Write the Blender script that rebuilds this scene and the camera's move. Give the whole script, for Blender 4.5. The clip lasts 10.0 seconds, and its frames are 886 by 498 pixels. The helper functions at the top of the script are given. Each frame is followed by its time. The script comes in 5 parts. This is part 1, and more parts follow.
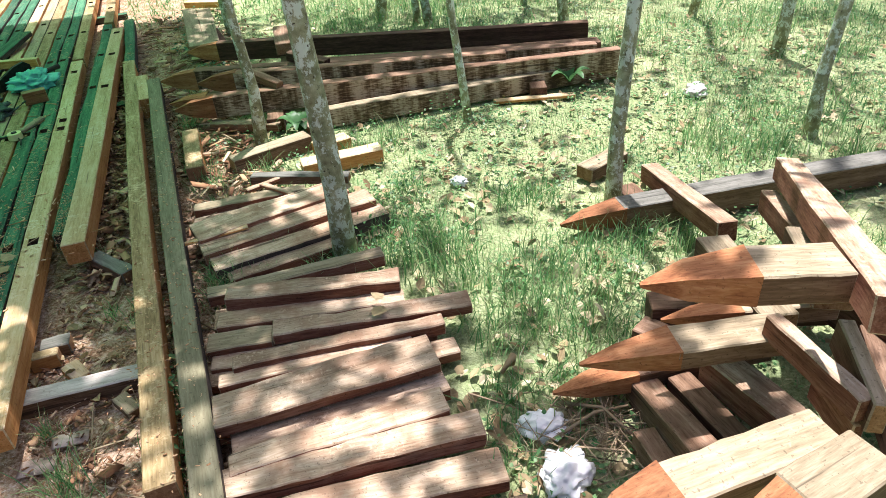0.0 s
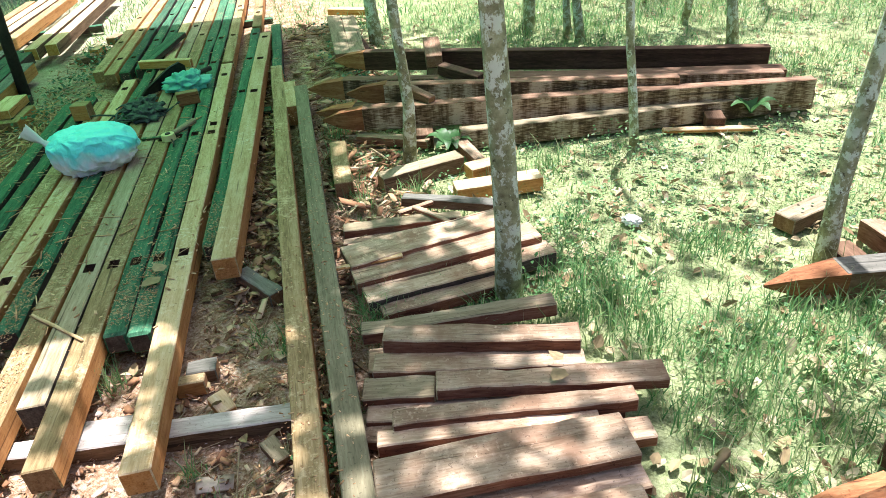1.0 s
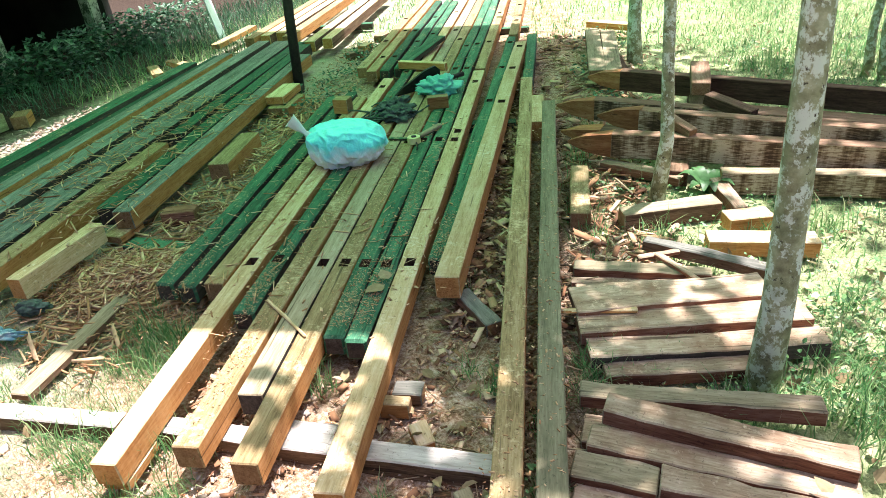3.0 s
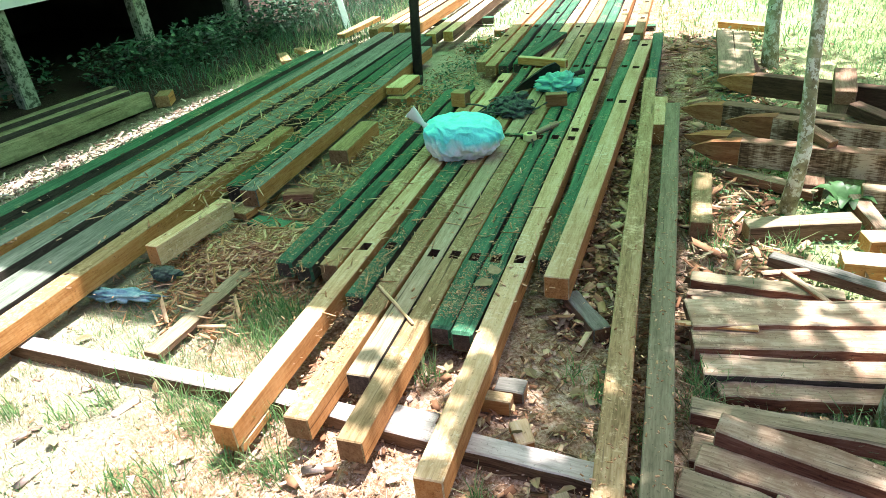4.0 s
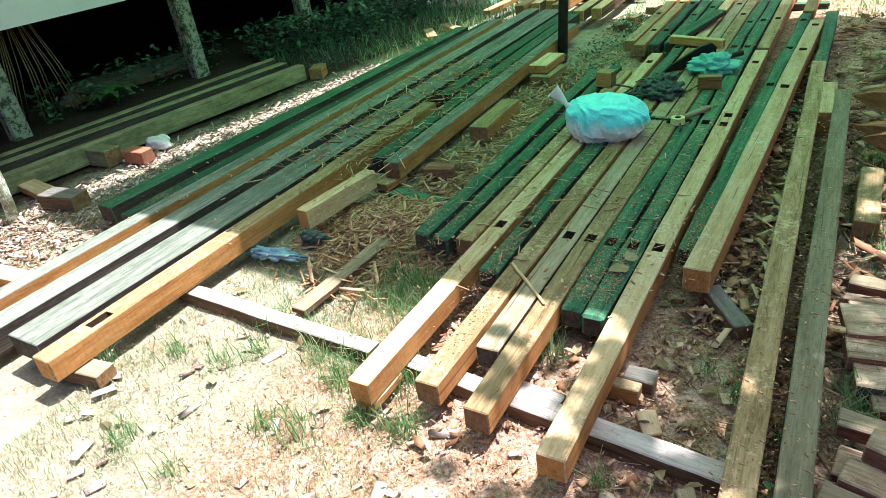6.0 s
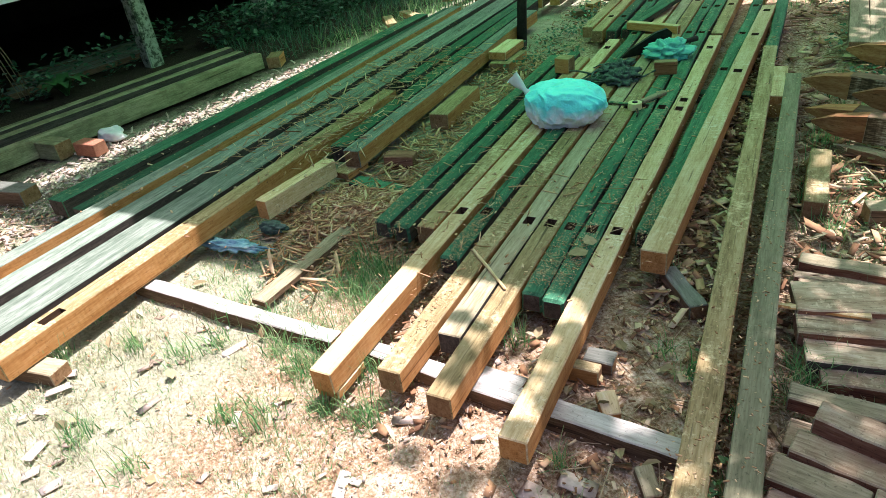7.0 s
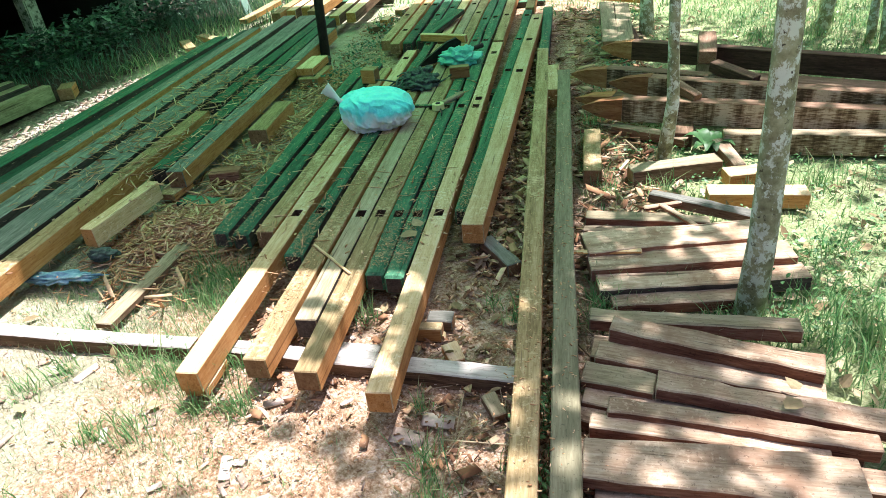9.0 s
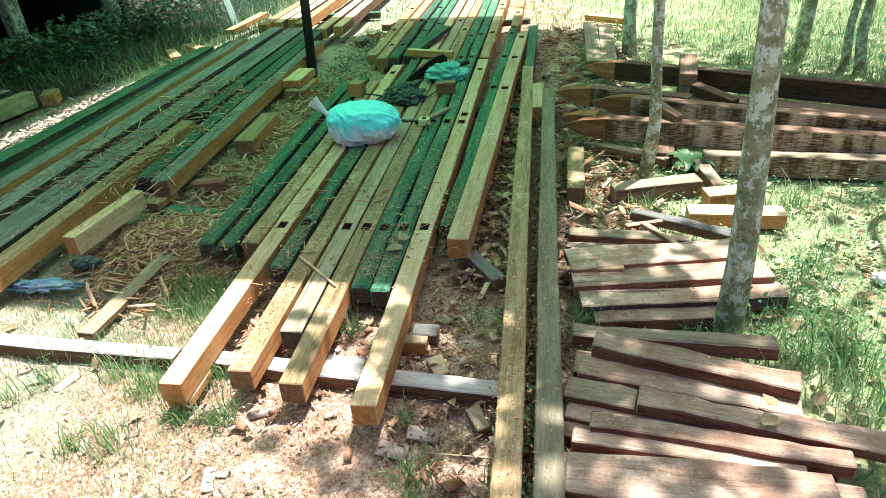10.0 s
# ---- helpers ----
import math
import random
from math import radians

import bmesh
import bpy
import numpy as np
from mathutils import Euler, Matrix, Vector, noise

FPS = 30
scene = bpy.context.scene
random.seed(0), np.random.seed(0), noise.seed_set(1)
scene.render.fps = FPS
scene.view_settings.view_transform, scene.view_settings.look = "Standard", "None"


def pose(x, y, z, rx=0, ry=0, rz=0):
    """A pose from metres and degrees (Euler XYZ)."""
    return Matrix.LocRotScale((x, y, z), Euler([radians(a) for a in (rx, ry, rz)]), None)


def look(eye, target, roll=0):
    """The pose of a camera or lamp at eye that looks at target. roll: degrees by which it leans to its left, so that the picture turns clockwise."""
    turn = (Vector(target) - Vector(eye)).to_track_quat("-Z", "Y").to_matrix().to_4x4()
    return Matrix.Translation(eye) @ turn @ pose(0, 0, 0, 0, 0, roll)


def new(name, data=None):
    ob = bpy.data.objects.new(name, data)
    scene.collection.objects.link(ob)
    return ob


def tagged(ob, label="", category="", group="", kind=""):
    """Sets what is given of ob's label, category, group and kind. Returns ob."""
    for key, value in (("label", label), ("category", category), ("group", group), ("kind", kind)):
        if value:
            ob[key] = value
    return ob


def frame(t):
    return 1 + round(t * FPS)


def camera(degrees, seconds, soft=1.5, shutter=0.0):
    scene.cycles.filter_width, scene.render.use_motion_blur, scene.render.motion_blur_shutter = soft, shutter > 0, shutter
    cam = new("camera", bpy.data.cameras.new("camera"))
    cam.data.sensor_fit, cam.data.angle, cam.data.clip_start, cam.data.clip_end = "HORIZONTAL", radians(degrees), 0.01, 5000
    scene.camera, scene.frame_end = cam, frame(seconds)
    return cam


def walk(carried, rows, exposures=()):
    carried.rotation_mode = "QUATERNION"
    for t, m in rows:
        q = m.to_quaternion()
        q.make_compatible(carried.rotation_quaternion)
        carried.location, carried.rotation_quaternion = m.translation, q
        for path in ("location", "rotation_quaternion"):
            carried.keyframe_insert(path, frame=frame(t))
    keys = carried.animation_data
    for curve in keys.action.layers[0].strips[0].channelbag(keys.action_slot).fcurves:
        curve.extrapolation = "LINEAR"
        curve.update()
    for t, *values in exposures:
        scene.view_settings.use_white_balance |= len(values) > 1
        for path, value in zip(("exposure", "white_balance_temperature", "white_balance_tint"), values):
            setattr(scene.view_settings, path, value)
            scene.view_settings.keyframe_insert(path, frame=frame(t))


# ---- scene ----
cam = camera(67.4, 10.0, 0.2)
PATH = [
    (0, (0.132, 0.216, 1.565), (-0.038, 1.872, 0.456), -4.7),
    (0.5, (-0.027, 0.367, 1.541), (-0.337, 2.007, 0.439), -3.6),
    (1, (-0.203, 0.492, 1.518), (-0.652, 2.127, 0.457), -4.9),
    (1.5, (-0.294, 0.624, 1.498), (-1.022, 2.15, 0.429), -5.9),
    (2, (-0.332, 0.706, 1.501), (-1.218, 2.184, 0.486), -4.0),
    (2.5, (-0.333, 0.708, 1.506), (-1.239, 2.17, 0.485), -4.9),
    (3, (-0.371, 0.686, 1.514), (-1.393, 2.088, 0.52), -5.7),
    (3.2, (-0.376, 0.675, 1.516), (-1.466, 2.036, 0.536), -5.8),
    (4.5, (-0.433, 0.644, 1.54), (-1.753, 1.766, 0.541), -6.8),
    (5, (-0.45, 0.621, 1.573), (-1.85, 1.639, 0.57), -7.8),
    (6.3, (-0.396, 0.615, 1.54), (-1.88, 1.511, 0.544), -8.4),
    (6.5, (-0.404, 0.615, 1.549), (-1.871, 1.528, 0.542), -8.0),
    (7, (-0.39, 0.63, 1.535), (-1.799, 1.6, 0.497), -8.0),
    (7.5, (-0.368, 0.648, 1.537), (-1.693, 1.721, 0.491), -7.9),
    (8, (-0.341, 0.627, 1.543), (-1.574, 1.811, 0.504), -6.3),
    (8.5, (-0.297, 0.522, 1.548), (-1.415, 1.828, 0.525), -5.1),
    (9, (-0.226, 0.377, 1.578), (-1.267, 1.725, 0.53), -6.5),
    (9.5, (-0.23, 0.345, 1.589), (-1.232, 1.73, 0.552), -4.4),
    (10, (-0.23, 0.349, 1.597), (-1.232, 1.748, 0.578), -4.5),
]
EXPOSURES = [(0.0, 1.2, 6250, 22), (1.0, 1.43, 6250, 22), (2.0, 1.6, 6300, 23), (3.0, 1.7, 6350, 24), (4.5, 1.84, 6300, 24), (5.0, 1.7, 6250, 24), (6.5, 1.42, 6100, 24), (8.0, 1.34, 6100, 23), (9.0, 1.46, 6150, 22), (10.0, 1.5, 6150, 22)]
walk(cam, [(t, look(eye, target, roll)) for t, eye, target, roll in PATH], EXPOSURES)

# ---------- directions ----------
U, V = Vector((-0.4226, 0.9063, 0)), Vector((0.9063, 0.4226, 0))      # along the timbers, across them
UH, VH = Vector((-0.276, 0.961, 0)), Vector((0.961, 0.276, 0))        # along the house, across it


def sq(s, q, z=0.0):
    return U * s + V * q + Vector((0, 0, z))


def hs(s, q, z=0.0):
    return UH * s + VH * q + Vector((0, 0, z))


# ---------- sky and sun ----------
SUN_EL, SUN_AZ = 71.0, (0.06, 0.998)
SUN = Vector((SUN_AZ[0] * math.cos(radians(SUN_EL)), SUN_AZ[1] * math.cos(radians(SUN_EL)), math.sin(radians(SUN_EL))))
world = bpy.data.worlds.new("sky")
scene.world = world
world.use_nodes = True
wn = world.node_tree
sky = wn.nodes.new("ShaderNodeTexSky")
sky.sky_type, sky.sun_disc = "NISHITA", False
sky.dust_density, sky.ozone_density = 4.0, 0.4
sky.sun_elevation, sky.sun_rotation = radians(SUN_EL), math.atan2(SUN_AZ[0], SUN_AZ[1])
wn.links.new(sky.outputs[0], wn.nodes["Background"].inputs[0])
wn.nodes["Background"].inputs[1].default_value = 0.092
lamp = bpy.data.lights.new("sun", "SUN")
lamp.energy, lamp.angle, lamp.color = 4.6, radians(0.9), (1.0, 0.965, 0.92)
new("sun", lamp).matrix_world = look(SUN * 30, (0, 0, 0))


# ---------- materials ----------
def shader(name):
    m = bpy.data.materials.new(name)
    m.use_nodes = True
    t = m.node_tree
    return m, t, t.nodes["Principled BSDF"]


def node(t, kind, **kw):
    n = t.nodes.new(kind)
    for k, v in kw.items():
        n.inputs[k].default_value = v
    return n


def ramp(t, src, stops):
    r = t.nodes.new("ShaderNodeValToRGB")
    e = r.color_ramp.elements
    e[0].position, e[0].color = stops[0][0], (*stops[0][1], 1)
    e[1].position, e[1].color = stops[-1][0], (*stops[-1][1], 1)
    for p, c in stops[1:-1]:
        e.new(p).color = (*c, 1)
    t.links.new(src, r.inputs[0])
    return r.outputs[0]


def mix(t, fac, a, b, kind="MIX"):
    n = t.nodes.new("ShaderNodeMix")
    n.data_type, n.blend_type = "RGBA", kind
    for sock, val in ((n.inputs[0], fac), (n.inputs[6], a), (n.inputs[7], b)):
        if isinstance(val, (int, float)):
            sock.default_value = val
        elif isinstance(val, tuple):
            sock.default_value = (*val, 1)
        else:
            t.links.new(val, sock)
    return n.outputs[2]


def calc(t, op, a, b=0.0):
    n = t.nodes.new("ShaderNodeMath")
    n.operation = op
    for sock, val in zip(n.inputs, (a, b)):
        if isinstance(val, (int, float)):
            sock.default_value = val
        else:
            t.links.new(val, sock)
    return n.outputs[0]


def bump(t, b, height, dist, strength=0.6):
    n = node(t, "ShaderNodeBump", Strength=strength, Distance=dist)
    t.links.new(height, n.inputs["Height"])
    t.links.new(n.outputs[0], b.inputs["Normal"])


def noise_tex(t, vec, scale, detail=4, rough=0.6):
    n = node(t, "ShaderNodeTexNoise", Scale=scale, Detail=detail, Roughness=rough)
    t.links.new(vec, n.inputs["Vector"])
    return n.outputs[0]


def wood(name, dark, mid, light, dust=None, dust_amount=0.0, stain=None, rough=0.8, relief=0.0012, spread=0.35, saw=0.0, grain_scale=(34.0, 2.6, 34.0), cracks=0.75, contrast=1.35):
    """Timber with grain along the local y axis; each piece has its own tone."""
    m, t, b = shader(name)
    co = t.nodes.new("ShaderNodeTexCoord")
    info = t.nodes.new("ShaderNodeObjectInfo")
    shift = node(t, "ShaderNodeVectorMath")
    shift.operation = "MULTIPLY_ADD"
    shift.inputs[1].default_value = (1, 1, 1)
    t.links.new(co.outputs["Object"], shift.inputs[0])
    off = node(t, "ShaderNodeCombineXYZ")
    r37 = calc(t, "MULTIPLY", info.outputs["Random"], 37.0)
    for i in range(3):
        t.links.new(r37, off.inputs[i])
    t.links.new(off.outputs[0], shift.inputs[2])
    st = node(t, "ShaderNodeMapping", Scale=grain_scale)
    t.links.new(shift.outputs[0], st.inputs[0])
    grain = noise_tex(t, st.outputs[0], 1.0, 5, 0.65)
    st2 = node(t, "ShaderNodeMapping", Scale=(170.0, 20.0, 170.0))
    t.links.new(shift.outputs[0], st2.inputs[0])
    fine = noise_tex(t, st2.outputs[0], 1.0, 3, 0.6)
    blot = noise_tex(t, shift.outputs[0], 7.0, 5, 0.65)
    both = calc(t, "ADD", calc(t, "MULTIPLY", grain, 0.6), calc(t, "MULTIPLY", fine, 0.4))
    col = ramp(t, both, [(0.5 - 0.2 / contrast, dark), (0.5, mid), (0.5 + 0.2 / contrast, light)])
    col = mix(t, calc(t, "MULTIPLY", blot, 0.5), col, dark, "MULTIPLY") if stain is None else mix(
        t, ramp(t, blot, [(0.46, (0, 0, 0)), (0.66, (0.8, 0.8, 0.8))]), col, stain)
    if dust:
        speck = noise_tex(t, shift.outputs[0], 55.0, 4, 0.7)
        big = noise_tex(t, shift.outputs[0], 3.0, 4, 0.6)
        d = calc(t, "ADD", calc(t, "MULTIPLY", speck, 0.55), calc(t, "MULTIPLY", big, 0.45))
        lo = 0.62 - 0.3 * dust_amount
        col = mix(t, ramp(t, d, [(lo, (0, 0, 0)), (lo + 0.1, (0.9, 0.9, 0.9))]), col, dust)
    st3 = node(t, "ShaderNodeMapping", Scale=(55.0, 1.5, 55.0))
    t.links.new(shift.outputs[0], st3.inputs[0])
    split = ramp(t, noise_tex(t, st3.outputs[0], 1.0, 3, 0.55), [(0.3, (1, 1, 1)), (0.345, (0, 0, 0))])
    pits = ramp(t, noise_tex(t, shift.outputs[0], 95.0, 3, 0.7), [(0.33, (1, 1, 1)), (0.39, (0, 0, 0))])
    worn = calc(t, "MULTIPLY", calc(t, "MAXIMUM", split, calc(t, "MULTIPLY", pits, 0.7)), cracks)
    col = mix(t, worn, col, tuple(k * 0.3 for k in dark))
    tone = ramp(t, info.outputs["Random"], [(0.0, (1 - spread,) * 3), (1.0, (1 + spread * 0.6,) * 3)])
    col = mix(t, 1.0, col, tone, "MULTIPLY")
    t.links.new(col, b.inputs["Base Color"])
    b.inputs["Roughness"].default_value = rough
    b.inputs["Specular IOR Level"].default_value = 0.25
    h = both
    if saw:
        w = node(t, "ShaderNodeTexWave", Scale=saw, Distortion=2.5, Detail=2.0)
        w.bands_direction = "Y"
        t.links.new(shift.outputs[0], w.inputs["Vector"])
        h = calc(t, "ADD", both, calc(t, "MULTIPLY", w.outputs["Fac"], 0.35))
    bump(t, b, h, relief, 0.8)
    return m


def mottled(name, stops, scale=6.0, rough=0.85, relief=0.004, fine=60.0, spread=0.0, metal=0.0):
    m, t, b = shader(name)
    co = t.nodes.new("ShaderNodeTexCoord")
    a = noise_tex(t, co.outputs["Object"], scale, 6, 0.65)
    f = noise_tex(t, co.outputs["Object"], fine, 4, 0.6)
    s = calc(t, "ADD", calc(t, "MULTIPLY", a, 0.65), calc(t, "MULTIPLY", f, 0.35))
    col = ramp(t, s, stops)
    if spread:
        info = t.nodes.new("ShaderNodeObjectInfo")
        col = mix(t, 1.0, col, ramp(t, info.outputs["Random"], [(0, (1 - spread,) * 3), (1, (1 + spread,) * 3)]), "MULTIPLY")
    t.links.new(col, b.inputs["Base Color"])
    b.inputs["Roughness"].default_value, b.inputs["Metallic"].default_value = rough, metal
    b.inputs["Specular IOR Level"].default_value = 0.3
    bump(t, b, s, relief)
    return m


def island_mat(name, stops, rough=0.6, through_light=0.0, spec=0.3):
    """Each blade, leaf or chip of a joined mesh takes its own tone."""
    m, t, b = shader(name)
    g = t.nodes.new("ShaderNodeNewGeometry")
    col = ramp(t, g.outputs["Random Per Island"], stops)
    co = t.nodes.new("ShaderNodeTexCoord")
    n = noise_tex(t, co.outputs["Object"], 35.0, 3)
    col = mix(t, 0.35, col, mix(t, 1.0, col, ramp(t, n, [(0.35, (0.45, 0.45, 0.45)), (0.65, (1.3, 1.3, 1.3))]), "MULTIPLY"))
    t.links.new(col, b.inputs["Base Color"])
    b.inputs["Roughness"].default_value = rough
    b.inputs["Specular IOR Level"].default_value = spec
    if through_light:
        tr = t.nodes.new("ShaderNodeBsdfTranslucent")
        t.links.new(col, tr.inputs[0])
        ms = t.nodes.new("ShaderNodeMixShader")
        ms.inputs[0].default_value = through_light
        t.links.new(b.outputs[0], ms.inputs[1])
        t.links.new(tr.outputs[0], ms.inputs[2])
        t.links.new(ms.outputs[0], t.nodes["Material Output"].inputs[0])
    return m


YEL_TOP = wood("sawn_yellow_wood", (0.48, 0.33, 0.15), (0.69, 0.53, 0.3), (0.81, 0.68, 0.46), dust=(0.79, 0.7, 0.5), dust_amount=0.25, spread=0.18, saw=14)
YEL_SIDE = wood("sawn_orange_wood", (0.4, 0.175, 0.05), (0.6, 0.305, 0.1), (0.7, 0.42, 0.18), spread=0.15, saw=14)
# Green cast of the light under the sheet is put into this colour.
DARK_TOP = wood("weathered_wood_tarp_green", (0.018, 0.08, 0.04), (0.05, 0.185, 0.098), (0.11, 0.28, 0.155), dust=(0.34, 0.3, 0.16), dust_amount=0.24, spread=0.4, relief=0.002)
# Near-black sides: shade on the faces is put into the wood's colour.
DARK_SIDE = wood("weathered_shaded_side", (0.03, 0.024, 0.02), (0.075, 0.06, 0.048), (0.13, 0.105, 0.085), spread=0.3, relief=0.002)
OLIVE_TOP = wood("dusty_brown_wood", (0.2, 0.14, 0.06), (0.4, 0.295, 0.14), (0.55, 0.43, 0.24), dust=(0.6, 0.48, 0.28), dust_amount=0.3, spread=0.25, relief=0.0016)
GREY_TOP = wood("grey_weathered_wood", (0.22, 0.18, 0.105), (0.39, 0.325, 0.205), (0.53, 0.455, 0.32), dust=(0.5, 0.4, 0.27), dust_amount=0.05, spread=0.2, relief=0.002)
PALE_TOP = wood("sun_bleached_wood", (0.34, 0.31, 0.27), (0.54, 0.5, 0.45), (0.68, 0.65, 0.6), dust=(0.6, 0.52, 0.4), dust_amount=0.1, spread=0.12, relief=0.002)
DULL_TOP = wood("dull_grey_wood", (0.115, 0.118, 0.095), (0.195, 0.197, 0.162), (0.29, 0.288, 0.245), dust=(0.42, 0.36, 0.24), dust_amount=0.08, spread=0.2, relief=0.0025)
GREYGREEN_TOP = wood("grey_green_wood", (0.16, 0.15, 0.085), (0.27, 0.25, 0.15), (0.37, 0.345, 0.22), dust=(0.4, 0.36, 0.26), dust_amount=0.08, spread=0.15, relief=0.002)
# Grey wood with some of the sheet's green light mixed into the colour.
TARPGREEN_TOP = wood("grey_wood_tarp_green", (0.085, 0.12, 0.085), (0.22, 0.26, 0.2), (0.4, 0.43, 0.36), dust=(0.4, 0.36, 0.25), dust_amount=0.1, spread=0.2, relief=0.002)
STREAK = wood("pale_streaked_wood", (0.1, 0.062, 0.034), (0.33, 0.225, 0.13), (0.72, 0.59, 0.42), spread=0.15, relief=0.0015, grain_scale=(3.0, 9.0, 1.2), contrast=3.0)
PLANK_TOP = wood("offcut_brown_wood", (0.2, 0.13, 0.075), (0.4, 0.3, 0.195), (0.57, 0.46, 0.335), dust=(0.64, 0.5, 0.35), dust_amount=0.2, stain=(0.25, 0.145, 0.085), spread=0.28, relief=0.0022, saw=9)
# Side woods are redder and darker than tops, partly shade put into colour.
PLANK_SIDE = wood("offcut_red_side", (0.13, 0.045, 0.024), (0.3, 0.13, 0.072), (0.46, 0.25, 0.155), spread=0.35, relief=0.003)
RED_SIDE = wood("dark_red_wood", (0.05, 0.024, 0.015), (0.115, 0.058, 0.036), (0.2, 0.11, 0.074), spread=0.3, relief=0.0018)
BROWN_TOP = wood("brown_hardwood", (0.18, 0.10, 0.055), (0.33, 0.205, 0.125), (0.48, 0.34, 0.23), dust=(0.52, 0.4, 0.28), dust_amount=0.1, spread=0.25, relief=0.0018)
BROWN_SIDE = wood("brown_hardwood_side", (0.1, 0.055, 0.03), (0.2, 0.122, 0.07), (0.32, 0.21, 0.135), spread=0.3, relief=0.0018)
CUT = wood("fresh_hewn_point", (0.24, 0.09, 0.035), (0.42, 0.185, 0.075), (0.56, 0.3, 0.14), spread=0.3, relief=0.003)
END = wood("sawn_end_grain", (0.20, 0.10, 0.045), (0.33, 0.19, 0.09), (0.45, 0.29, 0.16), spread=0.25, relief=0.001)
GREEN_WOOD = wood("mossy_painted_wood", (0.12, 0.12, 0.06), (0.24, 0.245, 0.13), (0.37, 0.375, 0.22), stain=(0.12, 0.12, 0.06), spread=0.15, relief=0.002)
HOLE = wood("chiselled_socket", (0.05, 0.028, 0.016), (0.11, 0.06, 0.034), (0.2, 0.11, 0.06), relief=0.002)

BARK, t_, b_ = shader("lichen_bark")
co_ = t_.nodes.new("ShaderNodeTexCoord")
base_ = ramp(t_, noise_tex(t_, co_.outputs["Object"], 16.0, 6, 0.7), [(0.3, (0.12, 0.11, 0.06)), (0.5, (0.3, 0.31, 0.18)), (0.72, (0.5, 0.52, 0.35))])
map_ = node(t_, "ShaderNodeMapping", Scale=(1.0, 1.0, 0.8))
t_.links.new(co_.outputs["Object"], map_.inputs[0])
lich_ = ramp(t_, noise_tex(t_, map_.outputs[0], 22.0, 6, 0.75), [(0.5, (0, 0, 0)), (0.55, (0.95, 0.95, 0.95))])
scar_ = ramp(t_, noise_tex(t_, map_.outputs[0], 48.0, 4, 0.7), [(0.33, (1, 1, 1)), (0.39, (0, 0, 0))])
col_ = mix(t_, scar_, mix(t_, lich_, base_, (0.68, 0.76, 0.67)), (0.06, 0.05, 0.03))
moss_ = ramp(t_, noise_tex(t_, co_.outputs["Object"], 6.0, 4, 0.6), [(0.52, (0, 0, 0)), (0.68, (0.6, 0.6, 0.6))])
t_.links.new(mix(t_, moss_, col_, (0.11, 0.16, 0.075)), b_.inputs["Base Color"])
b_.inputs["Roughness"].default_value = 0.9
bump(t_, b_, noise_tex(t_, co_.outputs["Object"], 45.0, 5, 0.7), 0.006)

GROUND, t_, b_ = shader("litter_ground")
co_ = t_.nodes.new("ShaderNodeTexCoord")
big_ = noise_tex(t_, co_.outputs["Object"], 1.3, 5, 0.6)
mid_ = noise_tex(t_, co_.outputs["Object"], 9.0, 6, 0.7)
fine_ = noise_tex(t_, co_.outputs["Object"], 70.0, 5, 0.75)
litter_ = ramp(t_, calc(t_, "ADD", calc(t_, "MULTIPLY", mid_, 0.45), calc(t_, "MULTIPLY", fine_, 0.55)),
               [(0.34, (0.15, 0.135, 0.085)), (0.45, (0.29, 0.265, 0.18)), (0.55, (0.4, 0.375, 0.275)), (0.68, (0.52, 0.49, 0.39))])
field_ = ramp(t_, calc(t_, "ADD", calc(t_, "MULTIPLY", mid_, 0.45), calc(t_, "MULTIPLY", fine_, 0.55)),
              [(0.34, (0.12, 0.14, 0.06)), (0.46, (0.3, 0.34, 0.16)), (0.56, (0.46, 0.5, 0.27)), (0.68, (0.6, 0.62, 0.42))])
green_ = ramp(t_, fine_, [(0.35, (0.06, 0.1, 0.04)), (0.65, (0.25, 0.36, 0.16))])
dirt_ = ramp(t_, calc(t_, "ADD", calc(t_, "MULTIPLY", mid_, 0.4), calc(t_, "MULTIPLY", fine_, 0.6)),
             [(0.36, (0.09, 0.048, 0.025)), (0.47, (0.3, 0.19, 0.11)), (0.56, (0.52, 0.395, 0.28)), (0.66, (0.69, 0.61, 0.5))])
sep_ = t_.nodes.new("ShaderNodeSeparateXYZ")
t_.links.new(co_.outputs["Object"], sep_.inputs[0])
across_ = calc(t_, "ADD", calc(t_, "MULTIPLY", sep_.outputs[0], 0.9063), calc(t_, "MULTIPLY", sep_.outputs[1], 0.4226))
# the field on one side is greener than the worn yard on the other
green_side_ = ramp(t_, calc(t_, "ADD", calc(t_, "MULTIPLY", across_, 0.5), 0.6), [(0.2, (0.25, 0.25, 0.25)), (0.8, (1, 1, 1))])
green_part_ = mix(t_, 1.0, ramp(t_, big_, [(0.36, (0.15, 0.15, 0.15)), (0.6, (0.75, 0.75, 0.75))]), green_side_, "MULTIPLY")
litter_ = mix(t_, ramp(t_, calc(t_, "ADD", calc(t_, "MULTIPLY", across_, 0.7), 0.45), [(0.3, (0, 0, 0)), (0.7, (1, 1, 1))]), litter_, field_)
col_ = mix(t_, green_part_, litter_, green_)
